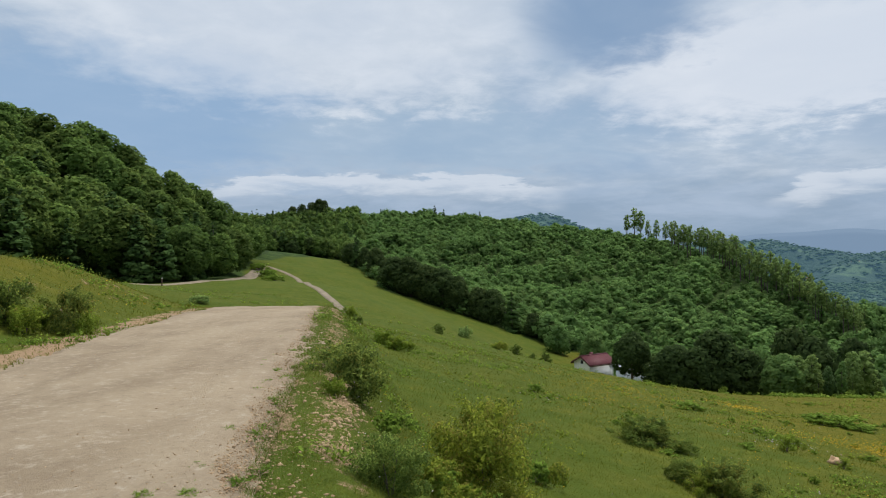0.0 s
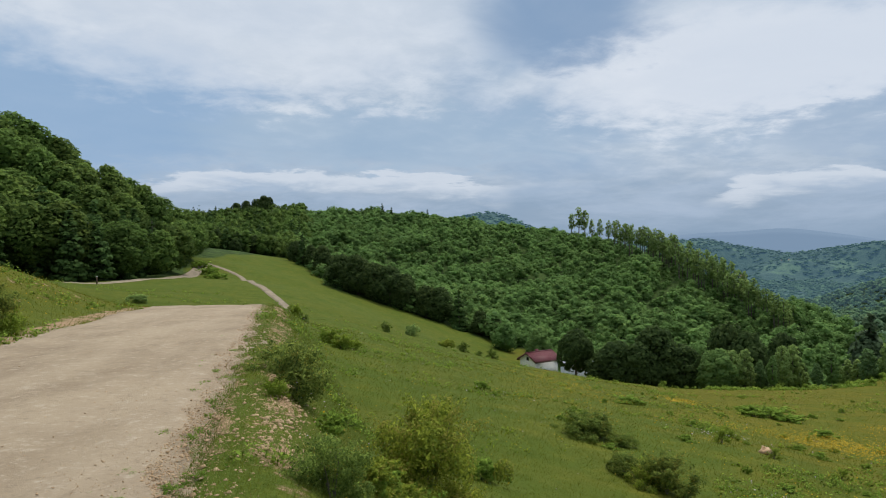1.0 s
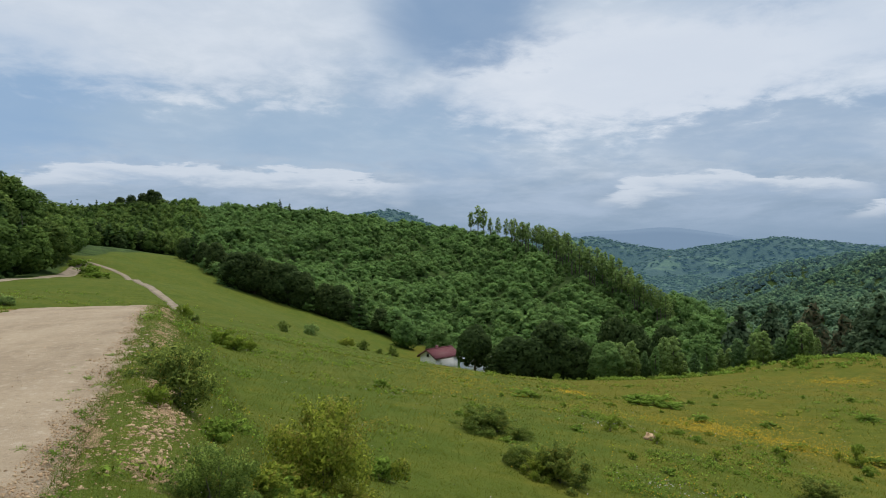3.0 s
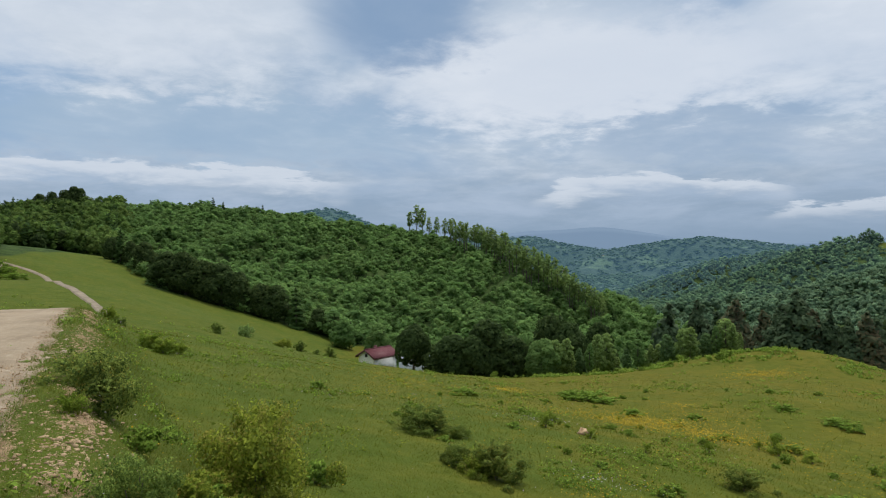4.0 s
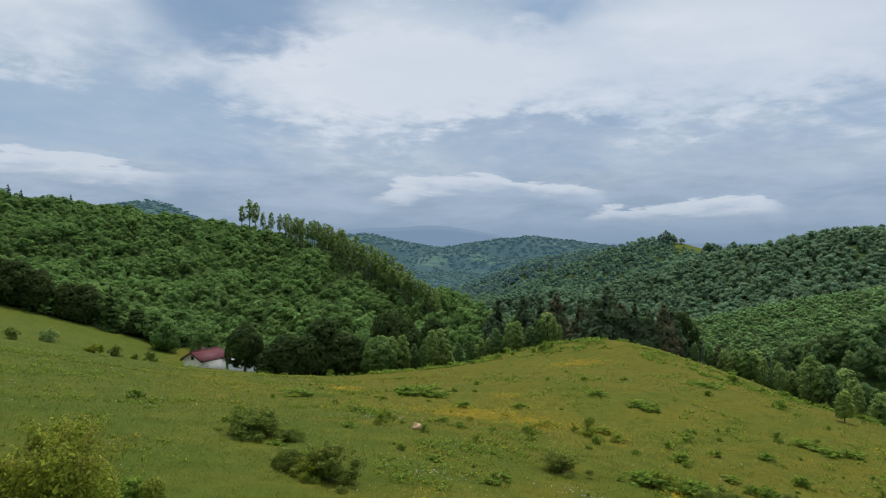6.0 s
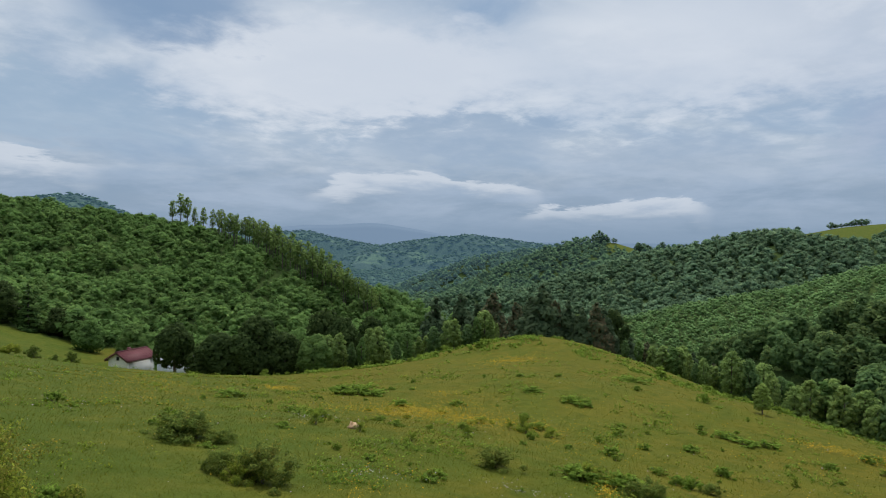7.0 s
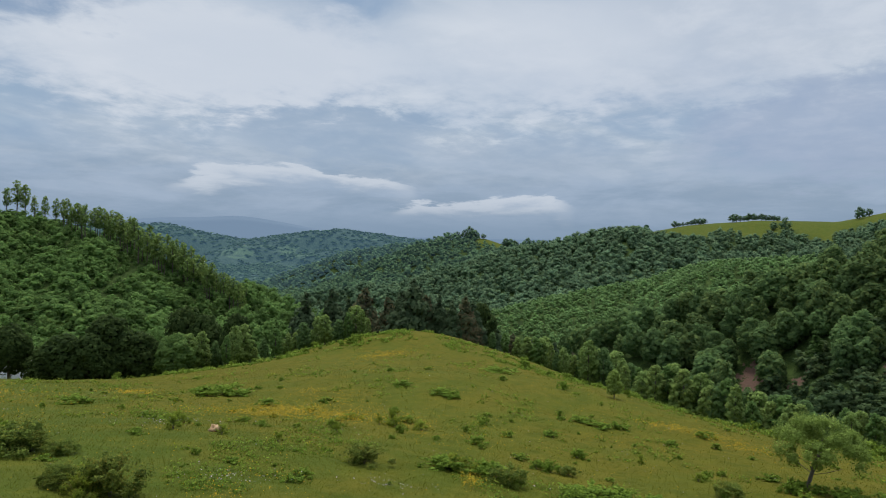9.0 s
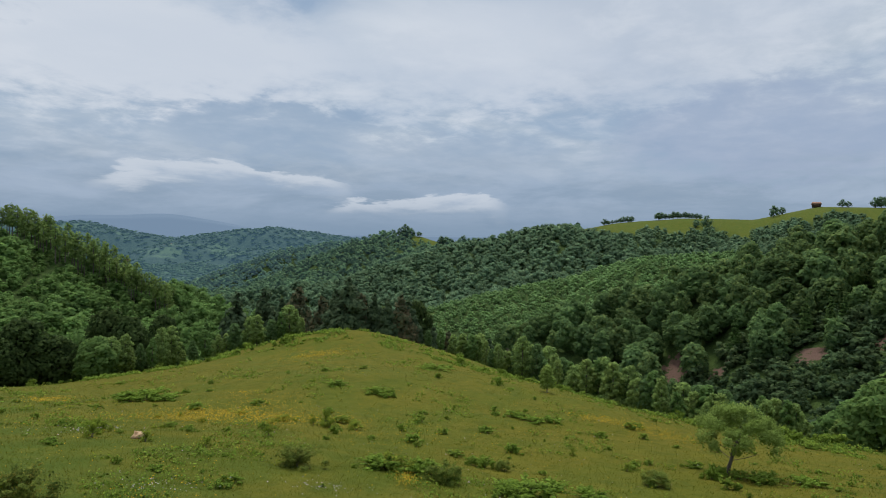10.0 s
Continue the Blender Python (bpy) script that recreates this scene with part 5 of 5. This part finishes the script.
spread(tuft, spots, 23)
fringe = [bush("bush", "small bright bush at the meadow's edge", "bushes along the meadow edge", 260 + k, 500, 0.08, LEAF_BRAMBLE, 0.5, 0.5, 14) for k in range(2)]
rnd = random.Random(5)
spread(fringe, [(h + rnd.uniform(-0.4, 0.4), float(np.interp(h, EDGE_H, EDGE_R)) - rnd.uniform(1, 9), rnd.uniform(0.6, 1.5), rnd.uniform(0.8, 1.3)) for h in sorted([rnd.uniform(23, 44) for _ in range(22)] + [rnd.uniform(58, 88) for _ in range(30)])], 16)

sapling = thing("young_tree", "small leaning fruit tree with a round airy pale crown", "tree")
rng = np.random.RandomState(77)
v, f = stem(rng, 2.2, 0.09, 12, 0.05, 0.28)
v[:, :2] *= np.where(v[:, 2:] > 0.75, 1.6, 1.0)
v[:, 0] += 0.22 * v[:, 2]
part("trunk", (v, f), BARK, sapling, flat=False)
a, q = rng.uniform(0, 6.283, 64), np.sqrt(rng.rand(64))
c = np.stack([0.42 + 1.62 * q * np.cos(a), 1.5 * q * np.sin(a), 0.98 + 0.3 * q + (1.85 - 1.0 * q ** 2) * rng.uniform(0.1, 1.0, 64), rng.uniform(0.20, 0.42, 64)], -1)
pick = rng.randint(0, 64, 14000)
d = unit(rng.normal(0, 1, (14000, 3)) + np.array((0, 0, 0.3)))
p = c[pick, :3] + d * c[pick, 3:] * rng.uniform(0.3, 1.15, (14000, 1))
v = leaf_quads(p, d, 0.05, rng, 0.8, 0.5)
part("crown", (v, np.arange(len(v)).reshape(-1, 4), np.repeat(unit(d + unit(p - np.array((0.4, 0, 1.4)))), 4, 0)), LEAF_SAPLING, sapling, hue=0.3)
sapling.matrix_basis = at(80.3, 31.6, 1.06, 1.02, -80, 0.05)


def rock_mesh(rng, rough=0.75):
    bm = bmesh.new()
    bmesh.ops.create_icosphere(bm, subdivisions=2, radius=0.5)
    for q in bm.verts:
        q.co *= 1 + rough * noise.noise(q.co * 2.3 + Vector((rng.uniform(0, 50), 0, 0)))
        q.co.z *= 0.62
    v, f = np.array([q.co[:] for q in bm.verts]), np.array([[a.index for a in p.verts] for p in bm.faces])
    bm.free()
    return v, f


boulder = tagged(link_mesh("boulder", mesh_of("boulder", *rock_mesh(random.Random(8), 1.25)), ROCK_BUFF), "buff boulder lying in the grass", "rock")
boulder.matrix_basis = at(31.3, 25.0, 0.5, 0.9, 30, -0.10)


def scatter(count, h0, h1, r0, r1, seed, keep=None, edge=2.1):
    """Random spots, closer together near the road, with their distance."""
    rng = np.random.RandomState(seed)
    h, r = np.radians(rng.uniform(h0, h1, count)), np.exp(rng.uniform(math.log(r0), math.log(r1), count))
    x, y = r * np.sin(h), r * np.cos(h)
    ok = (np.abs(road_side(x, y)) > edge) | (y > 48)
    if keep is not None:
        ok &= keep(x, y, rng)
    return x[ok], y[ok], r[ok], rng


def blades(name, label, mat, count, seed, r0, r1, tall, thick, h0=-37, h1=95, keep=None, hue=(0, 0.7), grow=0.75, category="grass"):
    x, y, r, rng = scatter(count, h0, h1, r0, r1, seed, keep)
    n = len(x)
    a = rng.uniform(0, 6.283, n)
    k = (r / 10) ** grow
    hgt = rng.uniform(0.4, 1.0, n) ** 1.4 * tall * np.minimum(k, 2.2) ** 0.5
    wid = thick * k * rng.uniform(0.6, 1.2, n)
    z = land(x, y) - 0.02
    lean = rng.normal(0, 0.75, (n, 2)) * hgt[:, None]
    p0 = np.stack([x - np.cos(a) * wid, y - np.sin(a) * wid, z], -1)
    p1 = np.stack([x + np.cos(a) * wid, y + np.sin(a) * wid, z], -1)
    p2 = np.stack([x + lean[:, 0], y + lean[:, 1], z + hgt], -1)
    v = np.stack([p0, p1, p2], 1).reshape(-1, 3)
    ob = link_mesh(name, mesh_of(name, v, np.arange(len(v)).reshape(-1, 3), hue=np.repeat(rng.uniform(*hue, n) * (0.35 + 0.65 * smooth(x, 2, 20)), 3)), mat)
    return tagged(ob, label, category, kind="stuff")


def off_stones(x, y, rng):
    d = road_side(x, y)
    stones = 0.8 * np.exp(-((d - 2.1) / 0.3) ** 2) + 0.75 * np.exp(-((d - 2.82) / 0.24) ** 2) * (y < 30) + 0.75 * np.exp(-((d + 2.75) / 0.4) ** 2)
    patchy = wave(x, y, 1.3, 51) * 0.4
    return (rng.rand(len(x)) > np.where(y < 50, stones + patchy * (np.abs(d) < 6), 0)) & ~in_woods(x, y)


blades("grass", "short green meadow grass with dry tips", GRASS_BLADE, 250000, 61, 3.4, 100, 0.09, 0.0065, keep=off_stones)
blades("tall_grass", "thin straw-coloured grass stalks in the meadow", GRASS_BLADE, 22000, 62, 4.0, 60, 0.24, 0.003, keep=off_stones, hue=(0.5, 1.0))


def on_verge(x, y, rng):
    d = road_side(x, y)
    bare = 0.97 * np.exp(-((d - 2.82) / 0.3) ** 4) * (0.45 + wave(x, y, 1.3, 51)).clip(0, 1)
    return (d > 2.12 + 0.16 * wave(x, y, 0.8, 53)) & (d < 4.6) & (y < 34) & (rng.rand(len(x)) > bare)


blades("verge_grass", "thick rough grass on the verge of the dirt road", VERGE_BLADE, 150000, 63, 3.2, 34, 0.085, 0.0045, h0=-24, h1=8, keep=on_verge, hue=(0, 0.5))


def petals(name, label, mat, patches, seed, size):
    """Flowers in patches: heading, distance, spread across and along, how many."""
    rng = np.random.RandomState(seed)
    X, Y = [], []
    for h, r, sa, sr, count in patches:
        hh, rr = np.radians(h + rng.normal(0, sa, count)), r + rng.normal(0, sr, count)
        X.append(rr * np.sin(hh))
        Y.append(rr * np.cos(hh))
    x, y = np.concatenate(X), np.concatenate(Y)
    ok = (np.abs(road_side(x, y)) > 3.0) & ~in_woods(x, y) & (np.hypot(x, y) > 4)
    x, y = x[ok], y[ok]
    r = np.hypot(x, y)
    p = np.stack([x, y, land(x, y) + rng.uniform(0.08, 0.3, len(x))], -1)
    v = leaf_quads(p, np.tile((0, 0, 1.0), (len(x), 1)), 1.0, rng, 0.4, 0.9)
    v = np.repeat(p, 4, 0) + (v - np.repeat(p, 4, 0)) * np.repeat(size * (r / 12) ** 0.6, 4)[:, None]
    tagged(link_mesh(name, mesh_of(name, v, np.arange(len(v)).reshape(-1, 4)), mat), label, "flowers", kind="stuff")


petals("yellow_flowers", "drifts of small yellow meadow flowers", YELLOW,
       [(25.0, 45, 0.9, 1.0, 500), (35.5, 34.5, 1.4, 1.2, 600), (37.0, 36.0, 2.0, 1.6, 800), (39.6, 34.2, 2.2, 1.6, 900), (42.4, 33.0, 1.6, 1.2, 700), (41, 38.5, 3.4, 2.6, 800), (46.5, 33.5, 1.6, 1.2, 500), (31.5, 35, 2.2, 1.6, 400), (39.3, 44.3, 0.8, 0.7, 160), (45.6, 77, 1.4, 1.6, 900), (44.0, 73, 1.2, 3.0, 300), (31.7, 15.3, 1.2, 0.7, 140), (35, 16.5, 2.5, 1.0, 120), (53.6, 19.8, 0.6, 0.4, 180), (70.0, 42, 1.4, 0.6, 420), (73.0, 41.6, 1.6, 0.6, 420), (76.5, 40, 1.6, 0.8, 300), (34, 35, 2.0, 1.5, 300), (13.4, 32, 3.0, 5, 380), (14, 46, 2.4, 7, 700), (17, 40, 2.0, 6, 300), (51, 31, 3.0, 3.5, 350), (53.4, 19.8, 0.6, 0.5, 120), (20, 36, 8, 9, 500), (60, 34, 9, 8, 500), (80, 45, 7, 8, 300), (50, 52, 9, 12, 500), (3, 18, 6, 6, 250), (-28, 24, 3, 2, 120), (30, 20, 9, 4, 220), (-7, 9, 4, 2.5, 90)], 71, 0.013)
petals("pale_flowers", "scattered white and mauve meadow flowers", PALE_PETAL, [(5, 20, 8, 8, 120), (33, 17, 1.5, 0.4, 70), (46, 17.6, 2.0, 0.3, 70), (27, 27, 2.0, 0.5, 60), (40, 26, 20, 10, 200), (70, 28, 12, 8, 120), (-9, 7, 2, 2, 60), (2, 40, 8, 14, 120)], 72, 0.014)


def pebbles(name, label, count, seed, low, high, keep, edge=2.4, lift=0.0, strip_at=None):
    x, y, r, rng = scatter(count, -37, 20, 3.6, 40, seed, keep, edge)
    if strip_at:
        y = np.exp(rng.uniform(math.log(3.4), math.log(28), count))
        x = np.interp(y, ROAD_Y, ROAD_X) + rng.normal(strip_at, 0.2, count)
        ok = rng.uniform(-0.7, 0.9, count) < wave(x, y, 1.3, 51) + 0.15
        x, y = x[ok], y[ok]
    n = len(x)
    s = (rng.uniform(0, 1, n) ** 6 * (high - low) + low)[:, None, None]
    v = ICO_V[None] * s * rng.uniform(0.5, 1.3, (n, 1, 3)) * np.array((1, 1, 0.6)) * (1 + 0.3 * rng.normal(0, 1, (n, len(ICO_V), 1)).clip(-1.4, 1.4))
    v = v + np.stack([x, y, land(x, y) + lift], -1)[:, None]
    f = ICO_F[None] + (np.arange(n) * len(ICO_V))[:, None, None]
    tagged(link_mesh(name, mesh_of(name, v.reshape(-1, 3), f.reshape(-1, 3)), STONE), label, "stones", kind="stuff")


def on_bank(x, y, rng):
    d = road_side(x, y)
    return rng.rand(len(x)) < 1.3 * np.exp(-((d - 2.82) / 0.25) ** 2) * (y < 30) * (0.6 + wave(x, y, 1.3, 51)) + 0.45 * np.exp(-((d - 2.15) / 0.25) ** 2) + 0.6 * np.exp(-((d + 2.8) / 0.35) ** 2)


def on_road(x, y, rng):
    return rng.rand(len(x)) < 0.25 + 0.75 * smooth(road_side(x, y), 0.6, 2.3)


pebbles("rubble", "pale broken stones along the road edge and its bank", 34000, 81, 0.005, 0.020, on_bank, 1.9)
pebbles("bank_rubble", "tan broken stones spilling down the road bank", 12000, 83, 0.005, 0.034, None, 1.9, strip_at=2.82)
pebbles("margin_gravel", "tan gravel loose along the road margin", 16000, 84, 0.004, 0.016, None, 1.9, 0.035, strip_at=2.0)
pebbles("gravel", "loose gravel on the dirt road", 14000, 82, 0.003, 0.011, lambda x, y, rng: on_road(x, y, rng) & (road_side(x, y) < 2.4) & (road_side(x, y) > -2.4) & (y < 26), 0.0, 0.052)


def herbs(name, label, mat, count, seed, h0, h1, r0, r1, leaf, keep):
    """Low broad-leaved plants growing through the grass in patches."""
    x, y, r, rng = scatter(count, h0, h1, r0, r1, seed, keep)
    n, k = len(x), 14
    tall = rng.uniform(0.1, 0.42, n) * np.minimum((r / 20) ** 0.4, 1.6)
    p = np.stack([np.repeat(x, k), np.repeat(y, k), np.repeat(land(x, y), k)], -1)
    d = unit(rng.normal(0, 1, (n * k, 3)) + np.array((0, 0, 0.8)))
    q = np.repeat(tall, k)[:, None]
    p = p + d * q * rng.uniform(0.3, 1.0, (n * k, 1)) * np.array((1.1, 1.1, 0.8))
    p[:, 2] = np.maximum(p[:, 2], np.repeat(land(x, y), k) + 0.03)
    v = leaf_quads(p, d, 1.0, rng, 0.5, 0.5)
    v = np.repeat(p, 4, 0) + (v - np.repeat(p, 4, 0)) * np.repeat(leaf * np.repeat((r / 15) ** 0.55, k), 4)[:, None]
    ob = link_mesh(name, mesh_of(name, v, np.arange(len(v)).reshape(-1, 4), hue=np.repeat(rng.uniform(0, 1, n), k * 4), bulge=np.repeat(d, 4, 0)), mat)
    tagged(ob, label, "weeds", kind="stuff")


herbs("meadow_herbs", "patches of low broad-leaved plants in the meadow grass", LEAF_BRAMBLE, 24000, 91, -36, 95, 5, 95, 0.036, lambda x, y, rng: (wave(x, y, 9, 92) + 0.6 * wave(x, y, 3, 93) > 0.55) & off_stones(x, y, rng))
herbs("dry_herbs", "dull dry plants in the meadow grass", LEAF_BUSH, 4000, 94, -5, 95, 14, 95, 0.035, lambda x, y, rng: (wave(x, y, 11, 95) + 0.6 * wave(x, y, 3, 96) > 0.8) & off_stones(x, y, rng))

EDGE_FRINGE = lambda x, y, rng: (np.abs(np.hypot(x, y) - np.interp(np.degrees(np.arctan2(x, y)), EDGE_H, EDGE_R) + 5) < 7) & (wave(x, y, 7, 99) + 0.5 * wave(x, y, 2.5, 100) > rng.uniform(-0.3, 0.9, len(x)))
herbs("edge_herbs", "bright bracken and tall herbs along the meadow edge", LEAF_BRAMBLE, 10000, 97, 48, 90, 44, 100, 0.055, EDGE_FRINGE)
herbs("foot_herbs", "small bright saplings along the foot of the trees", LEAF_BRAMBLE, 1800, 98, 27, 48, 86, 104, 0.06, EDGE_FRINGE)
